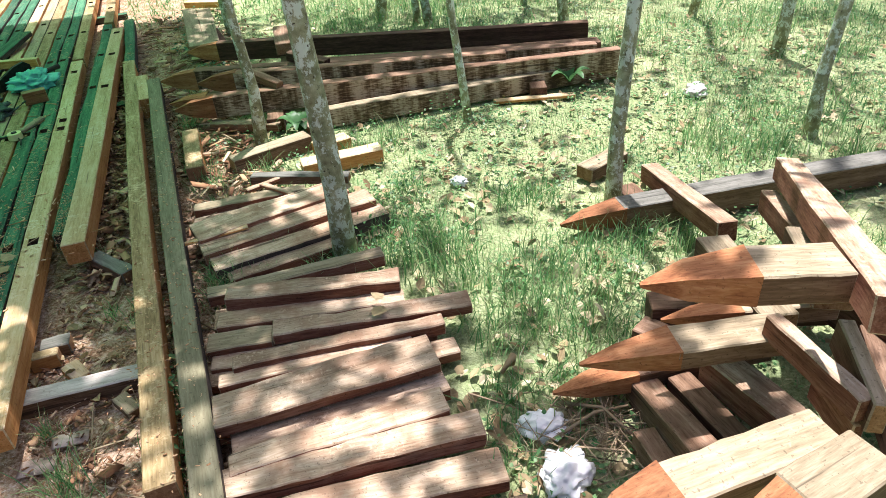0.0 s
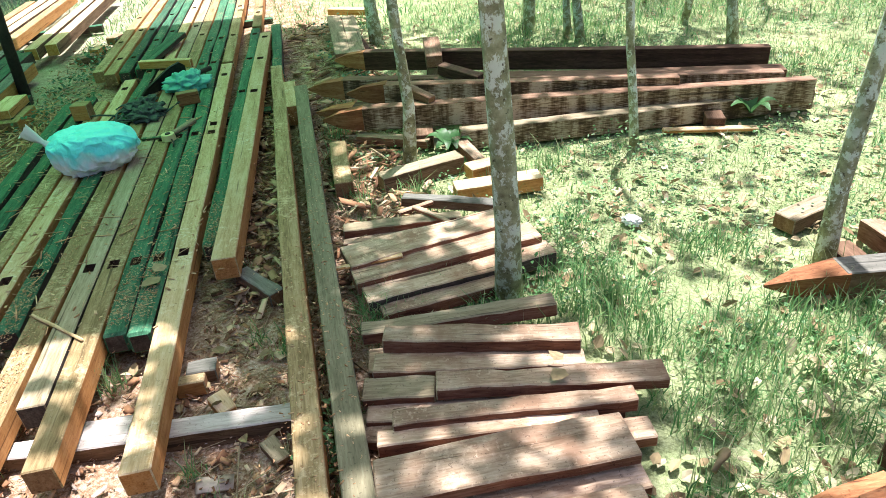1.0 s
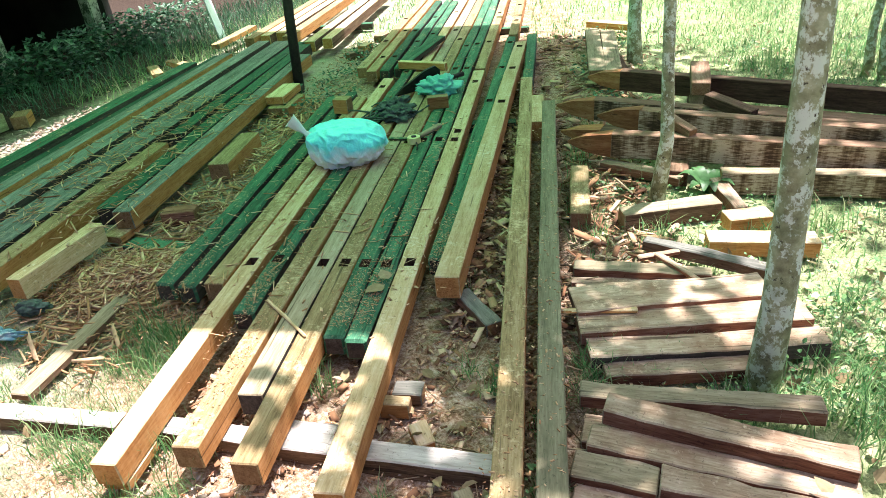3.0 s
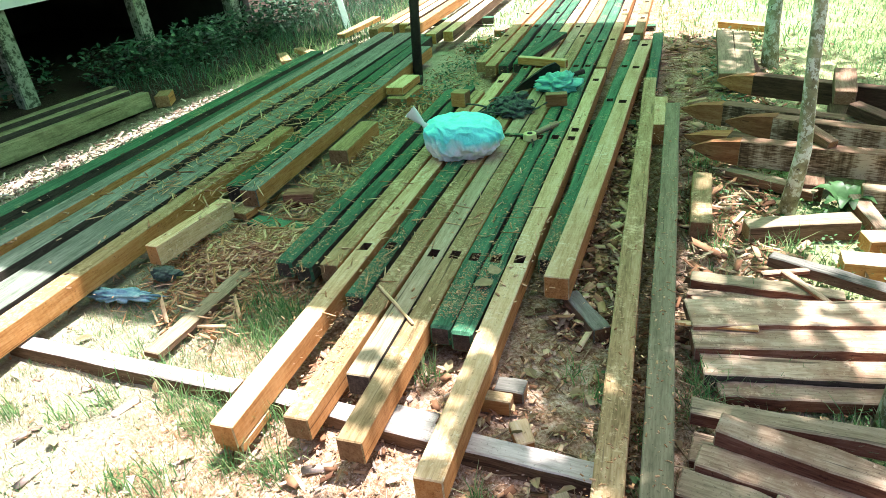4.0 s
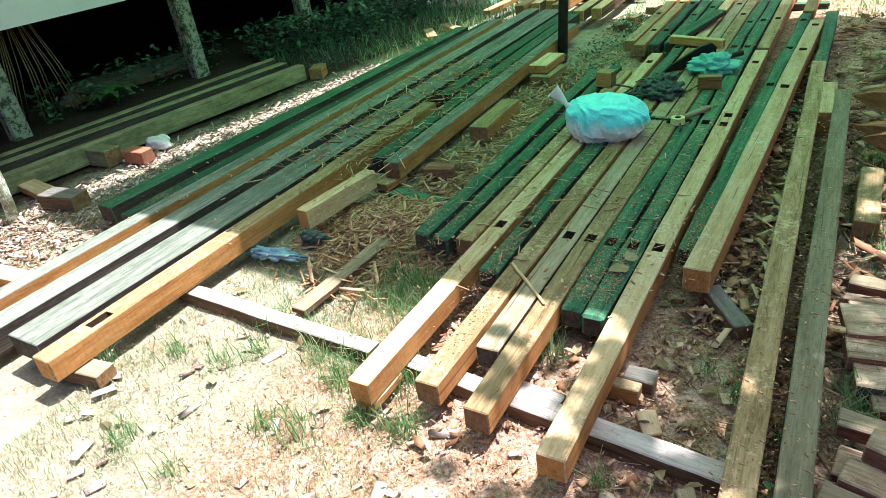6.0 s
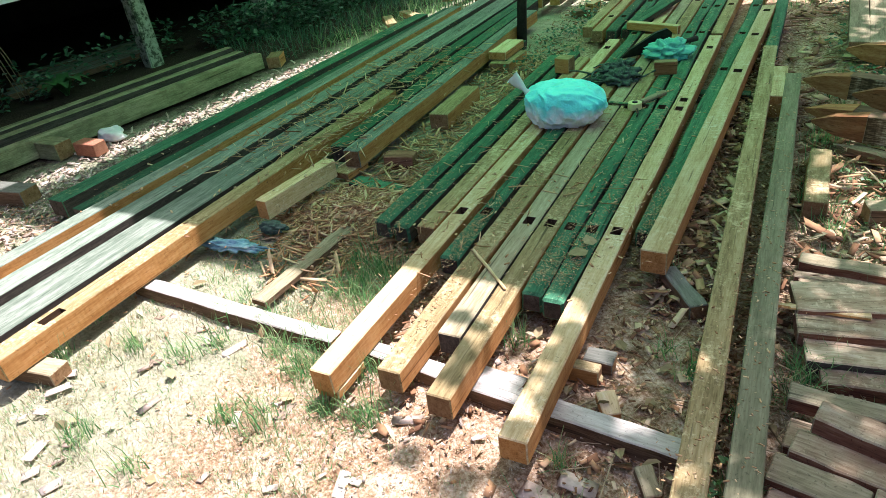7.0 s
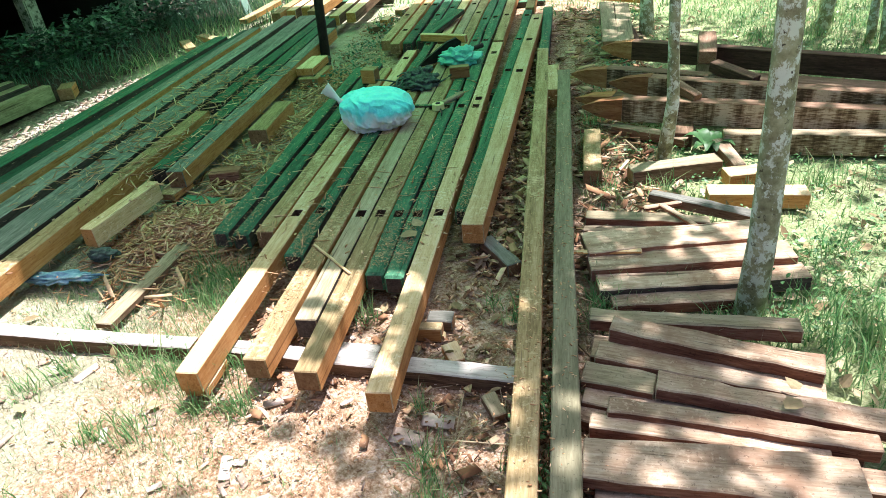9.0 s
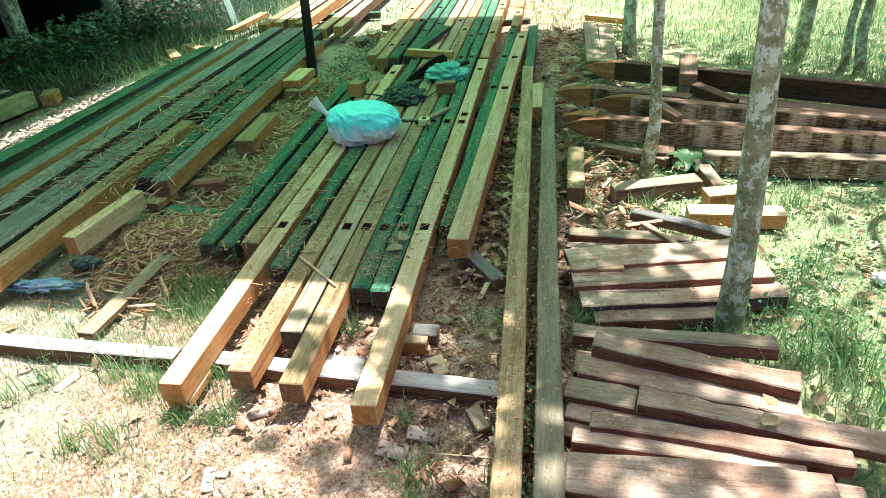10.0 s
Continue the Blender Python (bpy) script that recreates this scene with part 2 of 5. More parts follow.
# trodden sawdust lies round the stacks of timber and thins out to both sides
worn_ = calc(t_, "SUBTRACT", calc(t_, "ADD", 1.0, calc(t_, "MULTIPLY", mid_, 1.6)), calc(t_, "MULTIPLY", calc(t_, "ABSOLUTE", calc(t_, "ADD", across_, 0.7)), 1.25))
along_ = calc(t_, "SUBTRACT", calc(t_, "MULTIPLY", sep_.outputs[1], 0.9063), calc(t_, "MULTIPLY", sep_.outputs[0], 0.4226))
ends_ = calc(t_, "MULTIPLY", calc(t_, "MAXIMUM", calc(t_, "SUBTRACT", calc(t_, "ABSOLUTE", calc(t_, "SUBTRACT", along_, 4.2)), 3.9), 0.0), 0.5)
col_ = mix(t_, ramp(t_, calc(t_, "SUBTRACT", worn_, ends_), [(0.35, (0, 0, 0)), (0.6, (1, 1, 1))]), col_, dirt_)
# bare soil along and under the house, the house's shade put into its colour
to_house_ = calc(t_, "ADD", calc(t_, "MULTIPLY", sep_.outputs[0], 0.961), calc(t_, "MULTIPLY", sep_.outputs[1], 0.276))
house_shade_ = calc(t_, "SUBTRACT", calc(t_, "MULTIPLY", mid_, 0.5), calc(t_, "ADD", to_house_, 5.0))
shaded_soil_ = ramp(t_, fine_, [(0.35, (0.018, 0.013, 0.009)), (0.55, (0.06, 0.044, 0.032)), (0.7, (0.13, 0.1, 0.075))])
col_ = mix(t_, ramp(t_, house_shade_, [(0.1, (0, 0, 0)), (0.3, (1, 1, 1))]), col_, shaded_soil_)
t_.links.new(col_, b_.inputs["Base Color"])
b_.inputs["Roughness"].default_value = 0.95
b_.inputs["Specular IOR Level"].default_value = 0.1
bump(t_, b_, calc(t_, "ADD", mid_, calc(t_, "MULTIPLY", fine_, 0.5)), 0.02, 0.9)

GRASS = island_mat("grass_blade", [(0.0, (0.07, 0.21, 0.075)), (0.35, (0.15, 0.36, 0.13)), (0.65, (0.28, 0.47, 0.19)), (0.88, (0.44, 0.54, 0.26)), (1.0, (0.6, 0.61, 0.38))], 0.55, 0.5)
STRAW = island_mat("dry_straw", [(0.0, (0.27, 0.22, 0.11)), (0.5, (0.47, 0.43, 0.26)), (1.0, (0.63, 0.59, 0.43))], 0.8, 0.15)
LEAF = island_mat("weed_leaf", [(0.0, (0.05, 0.14, 0.05)), (0.5, (0.1, 0.25, 0.085)), (1.0, (0.2, 0.38, 0.14))], 0.45, 0.35)
# Darker copy of the leaf green, with the shade put into its colour.
WEED = island_mat("weed_leaf_shade_dark", [(0.0, (0.03, 0.095, 0.05)), (0.6, (0.07, 0.18, 0.095)), (1.0, (0.18, 0.34, 0.2))], 0.4, 0.25)
CROWN = island_mat("tree_leaf", [(0.0, (0.03, 0.08, 0.02)), (1.0, (0.1, 0.2, 0.05))], 0.45, 0.2)
DRYLEAF = island_mat("fallen_leaf", [(0.0, (0.2, 0.145, 0.07)), (0.5, (0.4, 0.32, 0.17)), (1.0, (0.62, 0.56, 0.37))], 0.8, 0.15)
CHIP = island_mat("wood_chip", [(0.0, (0.09, 0.04, 0.02)), (0.3, (0.25, 0.125, 0.06)), (0.6, (0.48, 0.28, 0.145)), (1.0, (0.68, 0.52, 0.34))], 0.85)
PALECHIP = island_mat("pale_chip", [(0.0, (0.24, 0.165, 0.115)), (0.4, (0.44, 0.345, 0.27)), (1.0, (0.64, 0.55, 0.46))], 0.9)
SHAVING = island_mat("wood_shaving", [(0.0, (0.34, 0.16, 0.07)), (0.5, (0.6, 0.34, 0.17)), (1.0, (0.76, 0.55, 0.33))], 0.8, 0.1)
TWIG = island_mat("dry_twig", [(0.0, (0.2, 0.14, 0.08)), (1.0, (0.5, 0.4, 0.25))], 0.85)
PAINT = mottled("weathered_white_paint", [(0.3, (0.5, 0.54, 0.54)), (0.42, (0.78, 0.82, 0.83)), (0.7, (0.86, 0.89, 0.9))], 4, 0.6, 0.002)
POST = mottled("flaking_green_post", [(0.36, (0.035, 0.04, 0.028)), (0.46, (0.1, 0.12, 0.08)), (0.5, (0.3, 0.33, 0.25)), (0.7, (0.46, 0.5, 0.4))], 14, 0.85, 0.006, 45)
BRICK = mottled("red_clay_brick", [(0.3, (0.2, 0.07, 0.04)), (0.6, (0.42, 0.17, 0.1)), (0.75, (0.5, 0.26, 0.17))], 18, 0.9, 0.003, 120, 0.2)
STONE = mottled("pale_stone", [(0.3, (0.35, 0.33, 0.3)), (0.7, (0.62, 0.6, 0.56))], 12, 0.8, 0.004)
IRON = mottled("dark_iron", [(0.3, (0.015, 0.014, 0.014)), (0.7, (0.05, 0.045, 0.042))], 20, 0.5, 0.001, 90, metal=0.6)
POLE = mottled("dark_wet_pole", [(0.3, (0.012, 0.01, 0.01)), (0.7, (0.05, 0.042, 0.036))], 12, 0.8, 0.003)
CLOTH = mottled("dark_net_rag", [(0.3, (0.02, 0.035, 0.03)), (0.7, (0.12, 0.17, 0.14))], 30, 0.9, 0.004)
BLUECLOTH = mottled("blue_rag", [(0.35, (0.08, 0.22, 0.34)), (0.55, (0.25, 0.45, 0.52)), (0.7, (0.62, 0.68, 0.66))], 12, 0.7, 0.004)
TEAL = mottled("turquoise_plastic", [(0.3, (0.05, 0.42, 0.36)), (0.7, (0.18, 0.66, 0.56))], 9, 0.4, 0.004)
TAPE = mottled("pale_yellow_plastic", [(0.3, (0.55, 0.5, 0.2)), (0.7, (0.72, 0.68, 0.36))], 9, 0.45, 0.0005)
# Boards near black: the gloom below the floor is put into their colour.
WALL = mottled("house_boards_shade_dark", [(0.3, (0.02, 0.018, 0.016)), (0.7, (0.06, 0.054, 0.048))], 3, 0.9, 0.003)
ZINC = mottled("rusty_zinc_sheet", [(0.3, (0.22, 0.14, 0.09)), (0.7, (0.4, 0.37, 0.34))], 3, 0.6, 0.002, metal=0.3)

BAG, t_, b_ = shader("white_plastic_tarp_lit_top")
co_ = t_.nodes.new("ShaderNodeTexCoord")
sep_ = t_.nodes.new("ShaderNodeSeparateXYZ")
t_.links.new(co_.outputs["Object"], sep_.inputs[0])
# Turquoise rises with height: light through the green sheet, put into the colour.
lit_top_ = calc(t_, "ADD", calc(t_, "MULTIPLY", sep_.outputs[2], 3.2), calc(t_, "MULTIPLY", noise_tex(t_, co_.outputs["Object"], 5.0, 3), 0.9))
t_.links.new(ramp(t_, lit_top_, [(0.34, (0.95, 0.95, 1.0)), (0.56, (0.14, 0.97, 0.98))]), b_.inputs["Base Color"])
b_.inputs["Roughness"].default_value = 0.35
vor_ = node(t_, "ShaderNodeTexVoronoi", Scale=9.0)
vor_.feature = "DISTANCE_TO_EDGE"
t_.links.new(co_.outputs["Object"], vor_.inputs["Vector"])
bump(t_, b_, calc(t_, "ADD", calc(t_, "MULTIPLY", vor_.outputs["Distance"], 0.8), noise_tex(t_, co_.outputs["Object"], 14.0, 5, 0.6)), 0.03, 0.8)
WHITEBAG = mottled("white_plastic_film", [(0.3, (0.7, 0.72, 0.72)), (0.7, (0.88, 0.88, 0.86))], 8, 0.35, 0.006)

TARP, t_, b_ = shader("green_tarpaulin")
co_ = t_.nodes.new("ShaderNodeTexCoord")
tc_ = ramp(t_, noise_tex(t_, co_.outputs["Object"], 3.0, 4), [(0.3, (0.14, 0.5, 0.21)), (0.7, (0.17, 0.58, 0.25))])
t_.links.new(tc_, b_.inputs["Base Color"])
b_.inputs["Roughness"].default_value = 0.5
tr_ = t_.nodes.new("ShaderNodeBsdfTranslucent")
t_.links.new(tc_, tr_.inputs[0])
ms_ = t_.nodes.new("ShaderNodeMixShader")
ms_.inputs[0].default_value = 0.9
t_.links.new(b_.outputs[0], ms_.inputs[1])
t_.links.new(tr_.outputs[0], ms_.inputs[2])
t_.links.new(ms_.outputs[0], t_.nodes["Material Output"].inputs[0])


# ---------- mesh helpers ----------
def part(name, bm, material, parent=None, label="", smooth=False):
    me = bpy.data.meshes.new(name)
    bm.to_mesh(me)
    bm.free()
    for m in material if isinstance(material, (list, tuple)) else [material]:
        me.materials.append(m)
    if smooth:
        for p in me.polygons:
            p.use_smooth = True
    ob = new(name, me)
    if parent:
        ob.parent = parent
    if label:
        ob["label"] = label
    return ob


def arrays(name, verts, faces_flat, size, material):
    """A joined mesh of many small pieces from numpy arrays; every face has the same number of corners."""
    me = bpy.data.meshes.new(name)
    n = len(faces_flat) // size
    me.vertices.add(len(verts))
    me.vertices.foreach_set("co", np.asarray(verts, np.float32).ravel())
    me.loops.add(len(faces_flat))
    me.loops.foreach_set("vertex_index", np.asarray(faces_flat, np.int32))
    me.polygons.add(n)
    me.polygons.foreach_set("loop_start", np.arange(0, n * size, size, dtype=np.int32))
    me.materials.append(material)
    me.update(calc_edges=True)
    me.validate()
    return new(name, me)


rng = np.random.default_rng(7)


def box(bm, x0, x1, y0, y1, z0, z1, m=None):
    vs = [bm.verts.new(Vector((x, y, z)) if m is None else m @ Vector((x, y, z))) for z in (z0, z1) for y in (y0, y1) for x in (x0, x1)]
    for f in ((0, 2, 3, 1), (4, 5, 7, 6), (0, 1, 5, 4), (2, 6, 7, 3), (0, 4, 6, 2), (1, 3, 7, 5)):
        bm.faces.new([vs[i] for i in f])
    return vs


def tube(bm, pts, radii, sides=8, cap=True):
    rings = []
    for i, (p, r) in enumerate(zip(pts, radii)):
        d = (pts[min(i + 1, len(pts) - 1)] - pts[max(i - 1, 0)]).normalized()
        a = d.cross(Vector((0.3, 0.9, 0.2))).normalized()
        b = d.cross(a)
        rings.append([bm.verts.new(p + (a * math.cos(k * math.tau / sides) + b * math.sin(k * math.tau / sides)) * r) for k in range(sides)])
    for r0, r1 in zip(rings, rings[1:]):
        for k in range(sides):
            bm.faces.new([r0[k], r0[(k + 1) % sides], r1[(k + 1) % sides], r1[k]])
    if cap:
        bm.faces.new(rings[0][::-1])
        bm.faces.new(rings[-1])


def timber_bm(length, w, h, mortises=(), wobble=0.003, seed=0, wane=0.0, y_from=0.0):
    """A squared timber along +y, its top at z = 0, with sockets cut right through at the given places."""
    r = random.Random(seed)
    rows = {y_from, length}
    step = max(0.055, length / 16)
    y = y_from + step
    while y < length - 0.03:
        rows.add(round(y, 3))
        y += step
    holes = []
    for at, run in mortises:
        if y_from + 0.06 < at < length - run - 0.06:
            holes.append((at, at + run))
            rows = {k for k in rows if not (at - 0.05 < k < at + run + 0.05) or k in (y_from, length)}
            rows |= {at, at + run}
    rows = sorted(rows)
    hw = w * 0.24
    cols = (-w / 2, -hw, hw, w / 2) if holes else (-w / 2, w / 2)
    bm = bmesh.new()
    top, bot = [], []
    ph = [r.uniform(0, 6.28) for _ in range(4)]
    for y in rows:
        dx = wobble * math.sin(y * 2.1 + ph[0]) + r.uniform(-1, 1) * wobble * 0.4
        dz = wobble * math.sin(y * 1.7 + ph[1]) * 0.8
        dw = r.uniform(-1, 1) * wobble * 0.5
        wl, wr = wane * max(0, math.sin(y * 5 + ph[2])) + r.uniform(0, wane) * 0.4, wane * max(0, math.sin(y * 4 + ph[3]))
        tr, br = [], []
        for i, c in enumerate(cols):
            e = (-dw + wl) if i == 0 else ((dw - wr) if i == len(cols) - 1 else 0)
            tr.append(bm.verts.new((c + dx + e, y, dz + r.uniform(-1, 0.4) * wane * 0.25)))
            br.append(bm.verts.new((c + dx + e * 0.3, y, -h + dz)))
        top.append(tr)
        bot.append(br)
    for i in range(len(rows) - 1):
        hole = any(abs(rows[i] - a) < 1e-6 for a, _ in holes)
        for c in range(len(cols) - 1):
            if hole and c == 1:
                for a, b in (((i, 1), (i + 1, 1)), ((i + 1, 2), (i, 2)), ((i, 2), (i, 1)), ((i + 1, 1), (i + 1, 2))):
                    f = bm.faces.new([top[a[0]][a[1]], top[b[0]][b[1]], bot[b[0]][b[1]], bot[a[0]][a[1]]])
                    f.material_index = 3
                continue
            bm.faces.new([top[i][c], top[i][c + 1], top[i + 1][c + 1], top[i + 1][c]])
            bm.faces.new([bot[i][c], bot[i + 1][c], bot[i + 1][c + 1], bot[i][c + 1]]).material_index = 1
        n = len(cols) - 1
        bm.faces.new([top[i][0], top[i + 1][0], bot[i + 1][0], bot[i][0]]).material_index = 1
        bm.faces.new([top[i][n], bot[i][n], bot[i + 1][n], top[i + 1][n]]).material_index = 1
    bm.faces.new([*top[0][::-1], *bot[0]]).material_index = 2
    bm.faces.new([*top[-1], *bot[-1][::-1]]).material_index = 2
    bmesh.ops.recalc_face_normals(bm, faces=bm.faces)
    return bm


def soften(bm, size, segments=1):
    bm.normal_update()
    es = [e for e in bm.edges if len(e.link_faces) == 2 and e.calc_face_angle(0) > 0.9 and 3 not in (e.link_faces[0].material_index, e.link_faces[1].material_index)]
    bmesh.ops.bevel(bm, geom=es, offset=size, segments=segments, affect="EDGES", profile=0.6)


def laid(p, q):
    """The pose whose y axis runs from p to q, with z as near to upright as it can be."""
    p, q = Vector(p), Vector(q)
    y = (q - p).normalized()
    x = y.cross(Vector((0, 0, 1))).normalized()
    z = x.cross(y)
    return Matrix.Translation(p) @ Matrix((x, y, z)).transposed().to_4x4()


count = [0]


def timber(name, label, p, q, w, h, mats, mortises=(), wobble=0.003, wane=0.0, edge=0.004, tip=0.0, roll=0.0, category="timber", group="", tip_drop=0.5, kind=""):
    """A timber whose top runs from p to q; tip: the length of a hewn point at p."""
    count[0] += 1
    length = (Vector(q) - Vector(p)).length
    bm = timber_bm(length, w, h, mortises, wobble, count[0], wane, tip)
    soften(bm, edge)
    sockets = []
    for at, run in mortises:
        fs = [f for f in bm.faces if f.material_index == 3 and at - 0.01 < f.calc_center_median().y < at + run + 0.01]
        if fs:
            hb = bmesh.new()
            for f in fs:
                hb.faces.new([hb.verts.new(v.co) for v in f.verts])
            sockets.append(hb)
            bmesh.ops.delete(bm, geom=fs, context="FACES_ONLY")
    ends = []
    for low, high in ((-1.0, 0.02), (length - 0.02, length + 1.0)):
        fs = [f for f in bm.faces if f.material_index == 2 and low < f.calc_center_median().y < high and abs(f.normal.y) > 0.9]
        if fs and not (tip and low < 0):
            eb = bmesh.new()
            for f in fs:
                eb.faces.new([eb.verts.new(v.co) for v in f.verts])
            ends.append(eb)
            bmesh.ops.delete(bm, geom=fs, context="FACES_ONLY")
    ob = part(name, bm, [*mats, HOLE] if len(mats) == 3 else mats)
    for eb in ends:
        part("sawn_end", eb, mats[2], ob)
    for hb in sockets:
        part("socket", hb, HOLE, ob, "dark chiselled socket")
    ob.matrix_world = laid(p, q) @ pose(0, 0, 0, 0, roll, 0)
    tagged(ob, label, category, group, kind)
    if tip:
        r = random.Random(count[0] + 900)
        bm = bmesh.new()
        s = 0.09
        n = 4
        back = [Vector((x * 1.012, tip + 0.012, z)) for x, z in ((-w / 2, 0.001), (w / 2, 0.001), (w / 2, -h), (-w / 2, -h))]
        mid = [Vector((x * 0.62 + r.uniform(-0.006, 0.006), tip * 0.42, -h * tip_drop + (z + h * tip_drop) * 0.66)) for x, z in ((-w / 2, 0), (w / 2, 0), (w / 2, -h), (-w / 2, -h))]
        end = [Vector((x * s, 0.0, -h * tip_drop + (z + h * tip_drop) * s)) for x, z in ((-w / 2, 0), (w / 2, 0), (w / 2, -h), (-w / 2, -h))]
        rings = [[bm.verts.new(c) for c in ring] for ring in (back, mid, end)]
        for a, b in zip(rings, rings[1:]):
            for k in range(n):
                bm.faces.new([a[k], a[(k + 1) % n], b[(k + 1) % n], b[k]])
        bm.faces.new(rings[2])
        bm.faces.new(rings[0][::-1])
        bmesh.ops.recalc_face_normals(bm, faces=bm.faces)
        part("pointed_tip", bm, CUT, ob, "orange freshly hewn point")
    return ob


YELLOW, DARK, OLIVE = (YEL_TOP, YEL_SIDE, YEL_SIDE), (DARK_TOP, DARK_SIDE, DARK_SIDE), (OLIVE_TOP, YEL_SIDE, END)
DIRTY = (DULL_TOP, BROWN_SIDE, END)
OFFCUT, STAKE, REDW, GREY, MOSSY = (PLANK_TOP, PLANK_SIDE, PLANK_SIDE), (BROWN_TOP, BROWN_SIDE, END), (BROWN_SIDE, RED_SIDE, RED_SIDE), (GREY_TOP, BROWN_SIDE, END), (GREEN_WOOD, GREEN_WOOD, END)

# ---------- ground ----------
bm = bmesh.new()
edges_x = np.unique(np.concatenate([np.linspace(-10, 4, 141), np.linspace(-300, -10, 14), np.linspace(4, 300, 14)]))
edges_y = np.unique(np.concatenate([np.linspace(-1.5, 12, 136), np.linspace(-300, -1.5, 12), np.linspace(12, 300, 14)]))
gv = [[bm.verts.new((x, y, 0.018 * noise.noise(Vector((x * 1.6, y * 1.6, 3))) + 0.012 * noise.noise(Vector((x * 6, y * 6, 9))) - 0.012)) for x in edges_x] for y in edges_y]
for a, b in zip(gv, gv[1:]):
    for k in range(len(a) - 1):
        bm.faces.new([a[k], a[k + 1], b[k + 1], b[k]])
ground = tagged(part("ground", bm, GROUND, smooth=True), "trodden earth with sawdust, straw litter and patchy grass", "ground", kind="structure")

# ---------- the laid-out row of long timbers ----------
TOP = 0.14
ROW = "long timbers laid side by side"


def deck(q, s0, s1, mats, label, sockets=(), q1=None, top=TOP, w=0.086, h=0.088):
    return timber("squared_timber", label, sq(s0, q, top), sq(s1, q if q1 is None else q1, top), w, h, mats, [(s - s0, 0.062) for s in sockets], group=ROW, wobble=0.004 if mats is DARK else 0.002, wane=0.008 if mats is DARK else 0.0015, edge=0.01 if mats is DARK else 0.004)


YL = "long squared timber, yellow sawn top dusted with sawdust, sockets cut through"
DL = "long squared timber, dark weathered top with chiselled sockets"
OL = "long squared timber, dusty brown top with chiselled sockets"
deck(-1.635, 2.86, 5.35, DARK, "dark weathered squared timber beside the row")
deck(-1.525, 2.84, 5.45, DARK, "dark weathered squared timber beside the row")
deck(-1.415, 2.86, 5.30, OLIVE, "dusty brown squared timber beside the row")
deck(-1.313, 1.93, 5.75, YELLOW, YL, (3.0, 4.36, 5.5))
deck(-1.203, 2.67, 8.9, DARK, DL, (3.03, 4.4, 5.9, 7.2))
deck(-1.098, 2.01, 5.9, OLIVE, OL, (4.42,))
deck(-0.993, 2.23, 9.3, (GREY_TOP, DARK_SIDE, DARK_SIDE), DL, (2.99, 4.4, 5.9, 7.3))
deck(-0.900, 1.96, 9.6, OLIVE, OL, (2.99, 4.36, 5.88, 6.9))
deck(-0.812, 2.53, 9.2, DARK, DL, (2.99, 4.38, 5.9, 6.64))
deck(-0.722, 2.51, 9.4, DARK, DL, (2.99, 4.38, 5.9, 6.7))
deck(-0.630, 1.88, 5.86, YELLOW, YL, (3.0, 4.36, 4.50, 5.53), q1=-0.62)
deck(-0.62, 5.92, 9.7, OLIVE, OL, (6.75, 8.0))
deck(-0.525, 3.06, 6.95, DARK, DL, (5.06, 5.88, 6.7), q1=-0.43)
deck(-0.425, 7.02, 9.5, OLIVE, OL, (7.6, 8.4), q1=-0.42)
deck(-1.30, 6.05, 9.2, DARK, DL, (6.9, 8.0))
deck(-1.41, 6.0, 9.0, DARK, DL, (6.4, 7.4))
deck(-1.51, 5.98, 9.4, OLIVE, OL, (6.4, 7.4))
deck(-1.62, 6.1, 9.2, OLIVE, OL, (7.0, 8.0))
deck(-1.10, 6.0, 9.5, YELLOW, YL, (7.0, 8.2))
deck(-0.455, 2.88, 6.62, YELLOW, "yellow squared timber propped on a dark block", (4.96, 5.76, 6.43), q1=-0.335, top=0.165, w=0.098, h=0.1)
deck(-0.165, 1.47, 5.62, OLIVE, "long sawn timber lying alone, dusty yellow-brown", q1=-0.25, w=0.084)
deck(-0.045, 0.75, 5.05, (GREYGREEN_TOP, DARK_SIDE, END), "long grey-green weathered timber lying alone", q1=-0.09, w=0.084)
deck(-0.24, 5.55, 7.0, DARK, "dark weathered timber further back", q1=-0.255)
timber("short_block", "short yellow sawn block between two timbers", sq(4.66, -0.145, 0.14), sq(5.18, -0.16, 0.14), 0.078, 0.13, YELLOW, category="block")
timber("short_block", "short dusty yellow block lying on chips", (-1.425, 3.215, 0.105), (-1.65, 3.72, 0.10), 0.098, 0.1, OLIVE, wane=0.006, category="block")
timber("dark_prop", "dark weathered block propping a timber", (-1.62, 2.50, 0.06), (-1.40, 2.37, 0.055), 0.075, 0.062, DIRTY, wane=0.01, category="block")
# bearers under the row
timber("bearer", "pale weathered bearer beam under the timbers", (-2.22, 1.385, 0.05), (-1.07, 1.80, 0.05), 0.078, 0.07, (PALE_TOP, BROWN_SIDE, END), wane=0.004, category="bearer")
timber("bearer", "pale weathered bearer beam lying on grass", (-3.26, 0.955, 0.052), (-2.235, 1.374, 0.05), 0.072, 0.07, (PALE_TOP, BROWN_SIDE, END), wane=0.003, category="bearer")
timber("bearer", "dark bearer beam under the timbers", sq(4.9, -1.75, 0.05), sq(4.95, -0.3, 0.05), 0.08, 0.07, DARK, category="bearer")
timber("bearer", "dark bearer beam under the timbers", sq(7.7, -1.75, 0.05), sq(7.75, -0.3, 0.05), 0.08, 0.07, DARK, category="bearer")
timber("thin_slab", "thin yellow sawn slab under a timber's end", sq(1.945, -1.313, 0.05), sq(2.11, -1.313, 0.05), 0.088, 0.035, YELLOW, category="slab")
